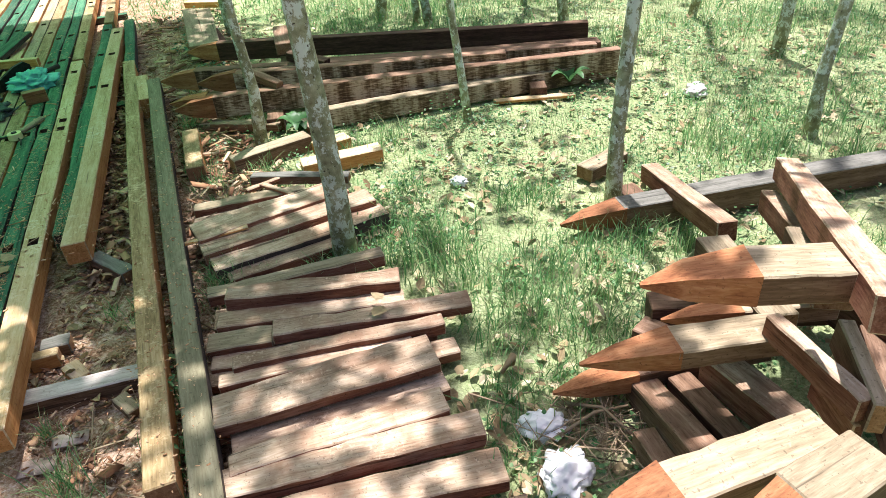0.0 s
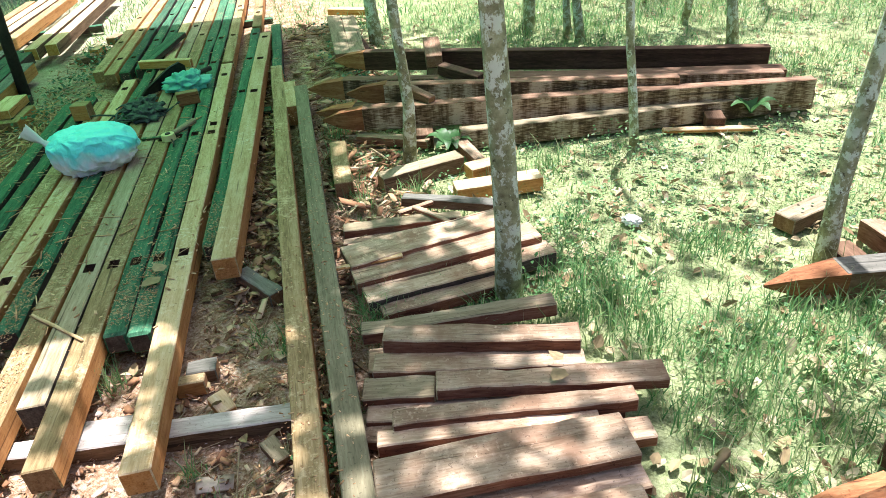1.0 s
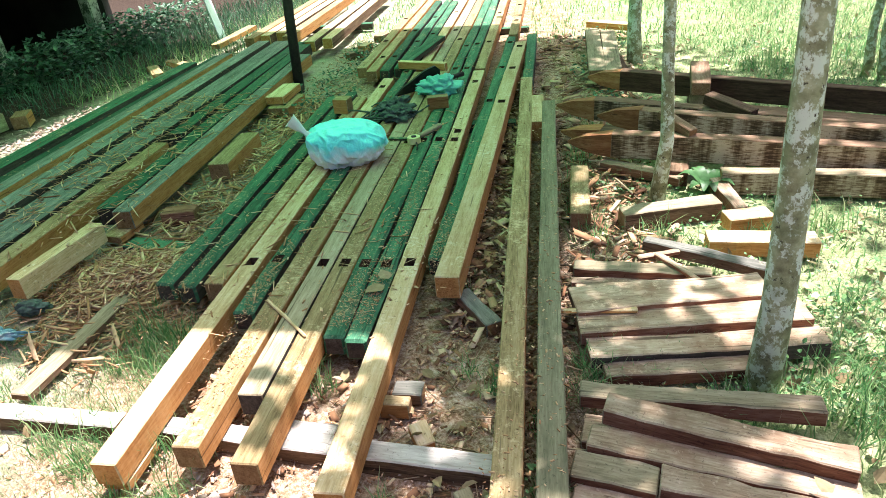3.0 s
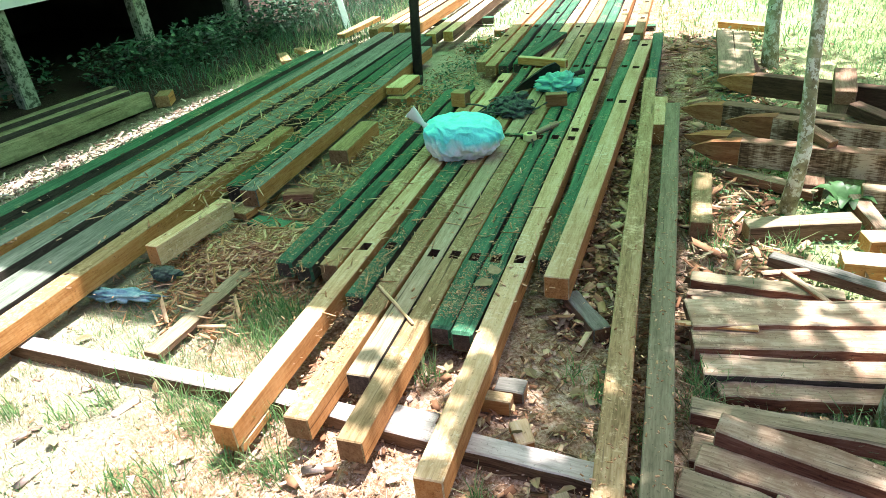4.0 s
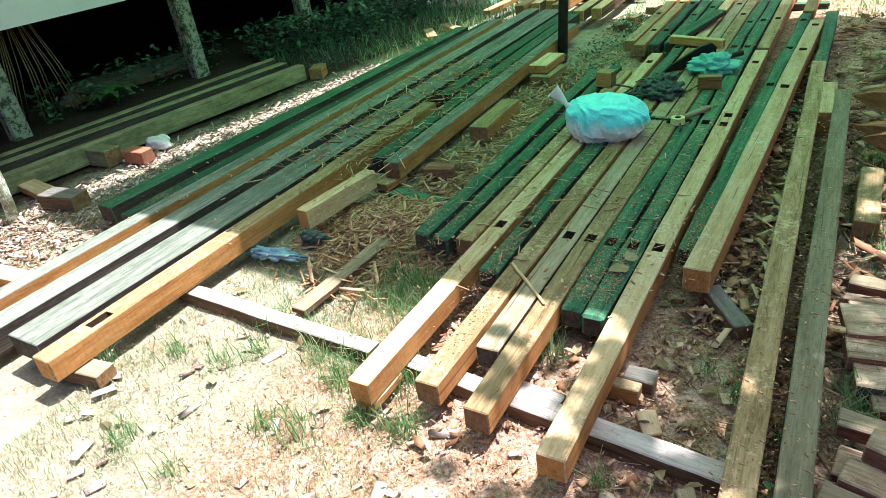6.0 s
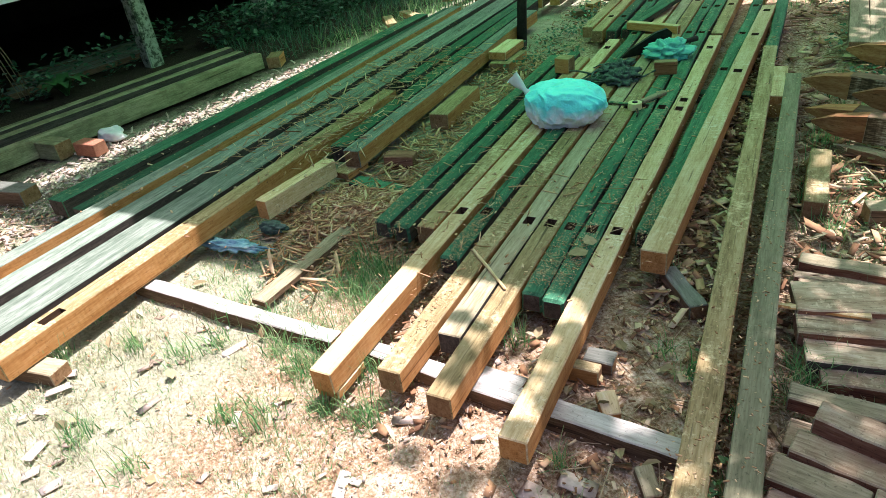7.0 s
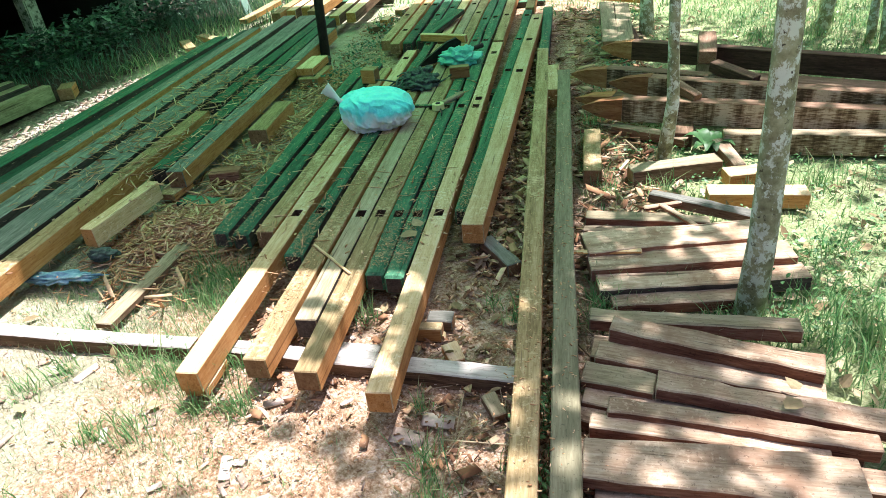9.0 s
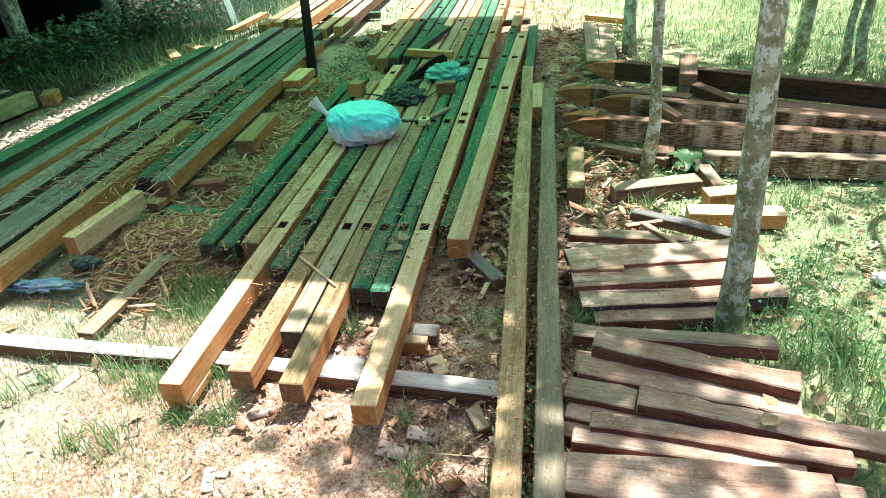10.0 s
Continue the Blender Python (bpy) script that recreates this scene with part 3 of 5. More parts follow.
timber("split_board", "grey board end lying under the timbers", (-1.72, 1.60, 0.046), (-1.56, 1.655, 0.05), 0.12, 0.045, (PALE_TOP, BROWN_SIDE, END), wane=0.008, category="offcut")
timber("small_block", "small sawn wooden block on the ground", (-1.525, 1.845, 0.062), (-1.435, 1.885, 0.062), 0.045, 0.062, OLIVE, category="block")
timber("small_block", "small dark wooden block on the ground", (-1.53, 1.925, 0.05), (-1.44, 1.965, 0.05), 0.07, 0.05, DIRTY, wane=0.006, category="block")
timber("small_block", "small pale wedge of wood on the ground", (-1.37, 1.83, 0.05), (-1.30, 1.785, 0.03), 0.06, 0.04, YELLOW, wane=0.01, category="block")
timber("small_block", "small pale offcut beside a timber", (-1.12, 1.69, 0.04), (-1.04, 1.635, 0.03), 0.05, 0.035, GREY, wane=0.01, category="block")

# ---------- the second group of timbers, towards the house ----------
G2 = "timbers beside the shavings"
LT = 0.16


def side(q, s0, s1, mats, label, w, top=LT, h=0.1, q1=None, sockets=()):
    return timber("squared_timber", label, sq(s0, q, top), sq(s1, q if q1 is None else q1, top), w, h, mats, [(s - s0, 0.1) for s in sockets], group=G2, wobble=0.002)


side(-2.51, 1.57, 4.45, (OLIVE_TOP, YEL_SIDE, YEL_SIDE), "long squared timber with bright orange sawn side", 0.1, sockets=(1.78,))
side(-2.71, 1.62, 7.2, (TARPGREEN_TOP, DARK_SIDE, DARK_SIDE), "broad grey weathered timber with dark side", 0.2, q1=-2.69)
side(-2.965, 1.2, 7.25, (TARPGREEN_TOP, DARK_SIDE, DARK_SIDE), "narrow grey weathered timber with dark side", 0.13, q1=-2.93)
side(-3.19, 1.0, 6.8, (TARPGREEN_TOP, YEL_SIDE, YEL_SIDE), "long squared timber with orange sawn side", 0.1, q1=-3.12, sockets=(1.35,))
side(-3.36, 2.58, 6.9, DARK, "dark weathered timber, low in the row", 0.09, top=0.12, q1=-3.26, h=0.09)
side(-3.56, 2.6, 6.6, DARK, "dark weathered timber at the edge of the row", 0.13, top=0.14, q1=-3.40)
side(-2.20, 3.48, 6.6, (TARPGREEN_TOP, YEL_SIDE, END), "long squared timber with yellow sawn side", 0.1, q1=-2.27)
side(-2.315, 3.52, 7.0, DARK, "dark weathered timber beside a yellow one", 0.1, q1=-2.40)
side(-2.50, 4.6, 7.1, DARK, "dark weathered timber further along the row", 0.1)
for k, q in enumerate((-3.1, -2.97, -2.84, -2.70, -2.36, -2.22)):
    side(q, 7.3 + 0.1 * (k % 3) - (0.4 if k > 3 else 0), 9.6 + 0.2 * (k % 2), (YEL_TOP, BROWN_SIDE, YEL_SIDE) if k % 3 else OLIVE, "pale sunlit timber beyond the shade", 0.1, top=0.18)
timber("bearer", "dark bearer beam under the side timbers", sq(3.2, -3.7, 0.06), sq(3.25, -2.35, 0.06), 0.08, 0.07, DARK, category="bearer")
timber("bearer", "dark bearer beam under the side timbers", sq(5.9, -3.6, 0.06), sq(5.95, -2.1, 0.06), 0.08, 0.07, DARK, category="bearer")
timber("bearer", "dark bearer beam under the far timbers", sq(8.2, -3.3, 0.08), sq(8.25, -2.05, 0.08), 0.08, 0.07, DARK, category="bearer")
timber("bearer", "short pale bearer under a timber end", sq(1.66, -2.62, 0.06), sq(1.70, -2.36, 0.055), 0.09, 0.06, GREY, category="bearer")
timber("bearer", "pale board under the outer timbers", sq(2.0, -3.75, 0.06), sq(2.05, -3.0, 0.06), 0.1, 0.06, YELLOW, category="bearer")
timber("short_block", "short pale sawn block leaning on a timber", (-3.30, 1.60, 0.165), (-3.485, 2.10, 0.155), 0.072, 0.1, (YEL_TOP, YEL_TOP, YEL_SIDE), category="block", edge=0.003)
timber("flat_offcut", "flat greenish offcut on the shavings", (-3.47, 2.14, 0.055), (-3.52, 2.31, 0.055), 0.11, 0.04, OLIVE, category="offcut")
timber("small_block", "red-brown block in the shavings", (-3.42, 2.42, 0.085), (-3.28, 2.52, 0.085), 0.1, 0.09, (PLANK_SIDE, PLANK_SIDE, END), wane=0.01, category="block")
timber("flat_board", "thin dark board lying in the shavings", (-2.70, 1.27, 0.045), (-2.95, 1.92, 0.05), 0.085, 0.03, GREY, wane=0.006, category="board")
timber("flat_board", "dark board half buried in the shavings", (-3.38, 2.17, 0.035), (-3.02, 2.27, 0.035), 0.1, 0.04, DARK, category="board")
timber("short_block", "short mossy sawn block beside the row", (-3.58, 2.93, 0.115), (-3.82, 3.40, 0.115), 0.125, 0.1, OLIVE, category="block")
timber("short_block", "short yellow block on the ground", (-4.16, 3.96, 0.15), (-4.29, 4.28, 0.15), 0.14, 0.06, YELLOW, category="block")
timber("short_block", "short dusty block under another block", (-4.10, 3.92, 0.088), (-4.23, 4.24, 0.088), 0.16, 0.085, OLIVE, category="block")
timber("small_block", "upright sawn block end on the row", (-3.46, 3.87, 0.24), (-3.36, 3.90, 0.24), 0.09, 0.1, OLIVE, category="block")
for k in range(9):
    a = sq(6.9 + 0.3 * (k % 3) + random.uniform(-0.1, 0.1), -2.0 + 0.09 * k, 0.06 + 0.015 * (k % 3))
    timber("small_block", "pale sawn offcut on the ground", a, a + Vector((random.uniform(-0.1, 0.1), 0.16, 0)), 0.09, 0.07, YELLOW if k % 2 else STAKE, wane=0.008, category="offcut", group="offcuts beyond the shade")

# timbers in the shade of the house
G3 = "timbers beside the house"
# The two rear timbers get dark sides that stand in for shadowed gaps.
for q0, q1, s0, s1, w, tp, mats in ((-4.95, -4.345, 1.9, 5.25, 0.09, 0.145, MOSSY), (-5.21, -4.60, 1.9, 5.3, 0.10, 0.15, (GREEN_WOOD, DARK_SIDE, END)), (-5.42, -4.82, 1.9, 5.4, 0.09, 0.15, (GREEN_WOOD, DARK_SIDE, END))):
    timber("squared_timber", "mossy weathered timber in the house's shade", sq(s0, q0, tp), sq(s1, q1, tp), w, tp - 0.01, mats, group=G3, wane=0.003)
timber("small_block", "pale sawn block at a timber's end", sq(5.28, -4.22, 0.1), sq(5.45, -4.3, 0.1), 0.12, 0.1, OLIVE, category="block")
timber("short_block", "mossy block beside the shaded timbers", (-5.66, 1.0, 0.12), (-5.43, 1.11, 0.12), 0.13, 0.12, MOSSY, category="block")
timber("short_block", "dark block end beside the grass", (-5.05, 0.62, 0.1), (-4.80, 0.78, 0.1), 0.13, 0.1, DIRTY, category="block")
timber("flat_board", "pale board on the grass", (-5.9, 0.42, 0.06), (-5.06, 0.66, 0.06), 0.12, 0.05, YELLOW, category="board")
for p, q in (((-6.35, 4.45, 0.10), (-6.05, 4.30, 0.09)), ((-6.5, 4.75, 0.07), (-6.1, 4.7, 0.06)), ((-6.25, 5.15, 0.14), (-6.5, 5.9, 0.16))):
    timber("flat_board", "weathered board among weeds", p, q, 0.1, 0.05, OLIVE, category="board")

# ---------- offcut planks piled beside the row ----------
PILE = "offcut planks in a pile"
OFFL = "rough-sawn brown offcut plank with waney edge"


def plank(a, b, w, top, h=0.045, mats=OFFCUT, label=OFFL, wane=0.013, dz=0.0):
    return timber("offcut_plank", label, (*a, top), (*b, top + dz), w, h, mats, wane=wane, wobble=0.004, category="plank", group=PILE, edge=0.004)


plank((-0.975, 2.155), (-0.335, 2.40), 0.085, 0.105, 0.05, (GREY_TOP, PLANK_SIDE, PLANK_SIDE), "grey-brown offcut plank with sawn end")
plank((-0.865, 2.075), (-0.24, 2.185), 0.10, 0.145, 0.05, wane=0.014)
plank((-0.875, 1.985), (-0.22, 2.12), 0.09, 0.10, 0.05, wane=0.012)
plank((-0.88, 1.885), (-0.66, 1.935), 0.1, 0.085, 0.05, (GREY_TOP, PLANK_SIDE, PLANK_SIDE), "short grey weathered offcut")
plank((-0.655, 1.925), (0.02, 2.085), 0.10, 0.115, 0.04)
plank((-0.85, 1.83), (-0.1, 2.0), 0.11, 0.06, 0.05, wane=0.012)
plank((-0.745, 1.76), (-0.07, 1.98), 0.075, 0.105, 0.05)
plank((-0.775, 1.70), (-0.17, 1.895), 0.06, 0.09, 0.05)
plank((-0.62, 1.68), (-0.02, 1.90), 0.09, 0.06, 0.04)
plank((-0.72, 1.525), (-0.085, 1.785), 0.16, 0.135, 0.04, label="broad rough-sawn brown offcut plank with waney edge")
plank((-0.66, 1.47), (-0.05, 1.72), 0.13, 0.085, 0.05)
plank((-0.625, 1.36), (-0.04, 1.60), 0.105, 0.11, 0.045, wane=0.016)
plank((-0.66, 1.30), (0.07, 1.515), 0.11, 0.105, 0.05)
plank((-0.52, 1.21), (0.13, 1.385), 0.12, 0.085, 0.05)
plank((-0.45, 1.08), (0.2, 1.24), 0.12, 0.07, 0.05)
plank((-0.92, 2.05), (-0.28, 2.24), 0.12, 0.055, 0.05)
plank((-0.80, 1.56), (-0.1, 1.66), 0.14, 0.055, 0.05)
plank((-0.86, 1.78), (-0.25, 1.84), 0.12, 0.045, 0.04)
# upper pile, beside the trunk
plank((-1.29, 2.83), (-0.80, 3.01), 0.075, 0.085, 0.045, (GREY_TOP, PLANK_SIDE, PLANK_SIDE))
plank((-1.10, 3.12), (-0.60, 3.12), 0.07, 0.1, 0.045, DIRTY, "dark weathered offcut lying across", dz=-0.01)
plank((-1.17, 2.545), (-0.60, 2.95), 0.17, 0.12, 0.045, wane=0.014)
plank((-1.11, 2.452), (-0.45, 2.862), 0.135, 0.105, 0.055)
plank((-1.04, 2.372), (-0.38, 2.785), 0.115, 0.08, 0.06, (PLANK_TOP, DARK_SIDE, PLANK_SIDE), "brown offcut with black side")
plank((-0.96, 2.32), (-0.50, 2.62), 0.09, 0.055, 0.05, wane=0.012)
plank((-1.22, 2.70), (-0.70, 3.02), 0.09, 0.06, 0.05, wane=0.012)
plank((-1.27, 2.76), (-0.84, 2.94), 0.06, 0.05, 0.045, label="narrow red-brown split offcut")
plank((-1.02, 3.02), (-0.78, 2.88), 0.03, 0.1, 0.02, label="thin red-brown splinter lying across")
plank((-1.08, 2.98), (-0.95, 3.10), 0.03, 0.095, 0.02, label="thin red-brown splinter lying across")
plank((-1.16, 2.62), (-0.62, 2.99), 0.12, 0.07, 0.05)
plank((-1.20, 2.47), (-0.95, 2.60), 0.035, 0.115, 0.012, YELLOW, "thin pale sawn strip")
timber("sawn_block", "bright yellow sawn block on sunlit grass", (-0.885, 3.28, 0.075), (-0.49, 3.45, 0.075), 0.1, 0.075, YELLOW, category="block", group="fresh blocks")
timber("sawn_block", "short bright yellow block on sunlit grass", (-0.86, 3.50, 0.075), (-0.70, 3.62, 0.075), 0.1, 0.075, YELLOW, category="block", group="fresh blocks")
timber("grey_block", "rough grey weathered block on chips", (-1.28, 3.34, 0.085), (-0.93, 3.63, 0.085), 0.11, 0.085, (GREY_TOP, BROWN_SIDE, END), wane=0.014, category="block")
timber("sawn_block", "pale block half hidden in grass", (0.55, 3.12, 0.07), (0.75, 3.3, 0.07), 0.1, 0.07, GREY, category="block")

# ---------- the stack of pointed stakes behind ----------
ST = "stack of pointed stakes"
SL = "long pointed hardwood stake, dark red-brown, in a stack"


def stake(p, q, w, h, mats=STAKE, label=SL, tip=0.24, drop=0.5, wane=0.0, group=ST):
    return timber("pointed_stake", label, p, q, w, h, mats, tip=tip, tip_drop=drop, wane=wane, wobble=0.004, category="stake", group=group)


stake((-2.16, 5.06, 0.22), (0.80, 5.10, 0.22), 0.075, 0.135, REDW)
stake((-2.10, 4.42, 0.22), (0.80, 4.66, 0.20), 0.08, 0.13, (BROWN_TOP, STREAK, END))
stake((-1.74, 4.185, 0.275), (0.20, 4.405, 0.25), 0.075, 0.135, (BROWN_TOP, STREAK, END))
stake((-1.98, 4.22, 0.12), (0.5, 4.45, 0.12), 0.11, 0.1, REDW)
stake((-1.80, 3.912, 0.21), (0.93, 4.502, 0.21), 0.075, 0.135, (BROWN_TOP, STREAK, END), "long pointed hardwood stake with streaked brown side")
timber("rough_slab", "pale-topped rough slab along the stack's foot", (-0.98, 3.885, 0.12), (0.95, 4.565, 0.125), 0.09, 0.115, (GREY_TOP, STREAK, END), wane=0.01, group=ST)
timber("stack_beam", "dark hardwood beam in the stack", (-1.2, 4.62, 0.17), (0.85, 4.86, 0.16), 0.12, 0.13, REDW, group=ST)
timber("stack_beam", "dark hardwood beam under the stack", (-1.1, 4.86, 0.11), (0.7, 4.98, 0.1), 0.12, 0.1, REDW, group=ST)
for a, b, zt in (((-1.18, 3.86), (-1.42, 4.75), 0.09), ((-0.92, 3.90), (-0.98, 4.2), 0.08), ((0.4, 4.2), (0.35, 5.2), 0.08), ((-1.3, 4.7), (-1.45, 5.2), 0.1)):
    timber("bearer", "dark bearer under the stack of stakes", (*a, zt), (*b, zt), 0.1, zt, REDW, category="bearer")
timber("spacer", "short spacer block across the stakes", (-1.36, 4.14, 0.30), (-1.16, 4.04, 0.25), 0.07, 0.045, STAKE, category="block", wane=0.006)
timber("spacer", "short spacer block across the stakes", (-1.22, 4.52, 0.29), (-0.95, 4.42, 0.25), 0.08, 0.06, REDW, category="block")
timber("spacer", "pale block standing on the stack", (-1.40, 5.0, 0.33), (-1.30, 4.66, 0.30), 0.11, 0.08, STAKE, category="block", wane=0.006)
for k in range(2):
    timber("flat_board", "sunlit pale board beyond the stack", (-2.70 + 0.14 * k, 6.45, 0.15), (-2.17 + 0.13 * k, 5.25, 0.15), 0.12, 0.06, GREY, category="board", group="boards beyond the stack")
timber("short_block", "red-brown split block under the boards", (-2.55, 6.3, 0.09), (-2.1, 5.5, 0.09), 0.16, 0.09, REDW, category="block")
timber("flat_board", "orange sawn board on far grass", (-3.0, 7.1, 0.08), (-2.55, 7.05, 0.08), 0.1, 0.06, YELLOW, category="board")
timber("split_board", "split red-brown piece of wood by the trunk", (-1.6, 3.92, 0.06), (-1.15, 3.86, 0.07), 0.08, 0.05, (PLANK_TOP, PLANK_SIDE, PLANK_SIDE), wane=0.014, category="offcut")
timber("split_board", "red-brown split piece of wood", (-0.99, 3.86, 0.09), (-0.82, 3.62, 0.07), 0.07, 0.05, (PLANK_TOP, PLANK_SIDE, PLANK_SIDE), wane=0.014, category="offcut")
timber("flat_board", "thin pale board in the sunlit grass", (0.12, 4.14, 0.03), (0.62, 4.2, 0.03), 0.05, 0.02, YELLOW, category="board")

# ---------- the jumbled stack of short stakes ----------
J = "jumbled stack of short stakes"
JL = "short pointed hardwood stake thrown on a jumbled stack"
stake((0.39, 2.625, 0.115), (2.4, 3.17, 0.13), 0.11, 0.115, (DULL_TOP, BROWN_SIDE, END), "long pointed grey stake lying under the jumble", tip=0.26, group=J)
stake((0.435, 1.398, 0.72), (0.86, 1.41, 0.72), 0.12, 0.078, (GREY_TOP, BROWN_SIDE, END), JL, tip=0.22, drop=0.72, group=J)
stake((0.327, 1.475, 0.40), (0.86, 1.575, 0.40), 0.105, 0.062, (GREY_TOP, BROWN_SIDE, END), JL, tip=0.235, drop=0.72, group=J)
stake((0.572, 1.665, 0.375), (1.05, 1.72, 0.375), 0.08, 0.06, (GREY_TOP, BROWN_SIDE, END), JL, tip=0.2, drop=0.6, group=J)
stake((0.28, 1.64, 0.13), (0.95, 1.84, 0.13), 0.10, 0.07, STAKE, JL, tip=0.24, drop=0.7, group=J)
stake((0.285, 0.985, 0.45), (0.80, 1.20, 0.45), 0.105, 0.085, (GREY_TOP, BROWN_SIDE, END), JL, tip=0.17, drop=0.65, group=J)
stake((0.475, 0.872, 0.50), (0.835, 1.087, 0.50), 0.115, 0.085, (GREY_TOP, BROWN_SIDE, END), JL, tip=0.215, drop=0.6, group=J)
XL = "short squared hardwood piece crossing the jumble"


def cross(p, q, w, h, mats=STAKE, label=XL):
    return timber("squared_offcut", label, p, q, w, h, mats, wane=0.003, category="offcut", group=J)


cross((0.84, 3.06, 0.115), (0.965, 2.34, 0.235), 0.08, 0.085, OFFCUT)
cross((1.20, 2.50, 0.40), (0.885, 1.25, 0.74), 0.082, 0.085, OFFCUT)
cross((1.13, 2.45, 0.30), (1.06, 1.95, 0.42), 0.06, 0.085, OFFCUT)
cross((0.815, 2.07, 0.352), (0.865, 1.62, 0.39), 0.105, 0.1, GREY)
cross((0.745, 1.99, 0.325), (0.80, 1.66, 0.345), 0.085, 0.09, OFFCUT)
cross((1.02, 1.92, 0.47), (0.98, 1.60, 0.50), 0.1, 0.08, GREY)
cross((0.545, 1.72, 0.09), (0.66, 1.28, 0.20), 0.085, 0.09, STAKE)
cross((0.755, 1.72, 0.17), (0.955, 1.33, 0.19), 0.10, 0.1, OFFCUT)
cross((0.806, 1.545, 0.46), (0.905, 1.255, 0.46), 0.046, 0.07, OFFCUT)
cross((0.965, 1.515, 0.46), (0.925, 1.235, 0.46), 0.04, 0.09, GREY)
cross((0.905, 1.455, 0.35), (0.915, 1.27, 0.36), 0.03, 0.09, OFFCUT)
cross((1.12, 1.95, 0.30), (1.30, 1.35, 0.34), 0.1, 0.12, REDW)
cross((0.66, 1.70, 0.10), (0.86, 1.24, 0.11), 0.08, 0.09, REDW)
cross((0.52, 1.50, 0.09), (0.60, 1.22, 0.11), 0.07, 0.08, STAKE)
cross((0.58, 1.92, 0.12), (0.80, 1.75, 0.12), 0.1, 0.1, STAKE)
cross((0.62, 1.98, 0.16), (1.25, 1.98, 0.18), 0.1, 0.1, REDW)
cross((0.66, 1.28, 0.12), (1.25, 1.38, 0.12), 0.1, 0.11, REDW)
cross((1.20, 1.20, 0.30), (1.28, 2.05, 0.30), 0.1, 0.1, REDW)
cross((1.05, 1.1, 0.28), (1.18, 1.7, 0.28), 0.1, 0.12, REDW)
cross((0.72, 2.98, 0.05), (0.80, 2.72, 0.06), 0.1, 0.05, REDW, "flat dark board under a crossing piece")


# ---------- trees ----------
def leaves(bm, centre, spread, number, size, r):
    for _ in range(number):
        d = Vector((r.gauss(0, 1), r.gauss(0, 1), r.gauss(0, 0.6)))
        c = centre + Vector((d.x * spread, d.y * spread, d.z * spread))
        a = Vector((r.uniform(-1, 1), r.uniform(-1, 1), r.uniform(-0.5, 0.25))).normalized()
        b = a.cross(Vector((r.uniform(-0.4, 0.4), r.uniform(-0.4, 0.4), 1))).normalized()
        l, w = size * r.uniform(0.7, 1.3), size * r.uniform(0.28, 0.42)
        n = a.cross(b) * (l * 0.12)
        pts = [c, c + a * l * 0.35 + b * w + n, c + a * l * 0.75 + b * w * 0.7 + n, c + a * l, c + a * l * 0.75 - b * w * 0.7 + n, c + a * l * 0.35 - b * w + n]
        bm.faces.new([bm.verts.new(p) for p in pts])


def tree(x, y, radius, height, lean, seed, crown=260, label="slender young tree trunk with pale lichen blotches", bend=0.03, size=0.13, spread=0.2, reach=0.75):
    r = random.Random(seed)
    base = tagged(new("young_tree"), label, "tree", "young trees")
    base.location = (x, y, 0)
    bm = bmesh.new()
    n = 14
    pts, rad = [], []
    for i in range(n + 1):
        h = height * i / n
        k = 1 if i else 0
        pts.append(Vector((lean[0] * h + bend * math.sin(h * 1.9 + seed) * k, lean[1] * h + bend * math.cos(h * 1.5 + seed) * k - bend * k * math.cos(seed), h - (0.05 if i == 0 else 0))))
        rad.append(radius * (1.25 if i == 0 else 1.0) * (1 - 0.62 * i / n) * r.uniform(0.94, 1.06))
    tube(bm, pts, rad, 12)
    part("trunk", bm, BARK, base, smooth=True)
    bl = bmesh.new()
    for k in range(9):
        i = r.randrange(int(n * 0.55), n)
        a = r.uniform(0, 6.28)
        p = pts[i]
        ln = reach * r.uniform(0.55, 1.1) * (1.2 - 0.4 * i / n)
        mid = p + Vector((math.cos(a) * ln * 0.5, math.sin(a) * ln * 0.5, ln * 0.35))
        tip = p + Vector((math.cos(a) * ln, math.sin(a) * ln, ln * 0.55))
        bm = bmesh.new()
        tube(bm, [p, mid, tip], [radius * 0.35, radius * 0.22, radius * 0.08], 6)
        part("limb", bm, BARK, base, smooth=True)
        leaves(bl, mid, spread, crown // 24, size, r)
        leaves(bl, tip, spread * 1.15, crown // 9, size, r)
    leaves(bl, pts[-1], spread * 1.5, crown // 6, size, r)
    part("crown", bl, CROWN, base, "loose crown of small green leaves")
    return base


tree(-0.514, 2.50, 0.046, 4.6, (-0.033, 0.035), 1, 420, bend=0.012, reach=1.05)
tree(-1.22, 3.66, 0.031, 4.7, (0.03, 0.01), 2, 230, "thin young tree trunk with pale lichen blotches", 0.05, reach=0.75)
tree(-0.03, 3.93, 0.024, 4.0, (-0.02, 0.02), 3, 45, "thin crooked young tree with dark bark", 0.07)
tree(0.65, 2.87, 0.035, 4.4, (0.06, 0.10), 4, 50, bend=0.02)
tree(1.77, 3.55, 0.032, 4.3, (0.10, 0.12), 5, 90)
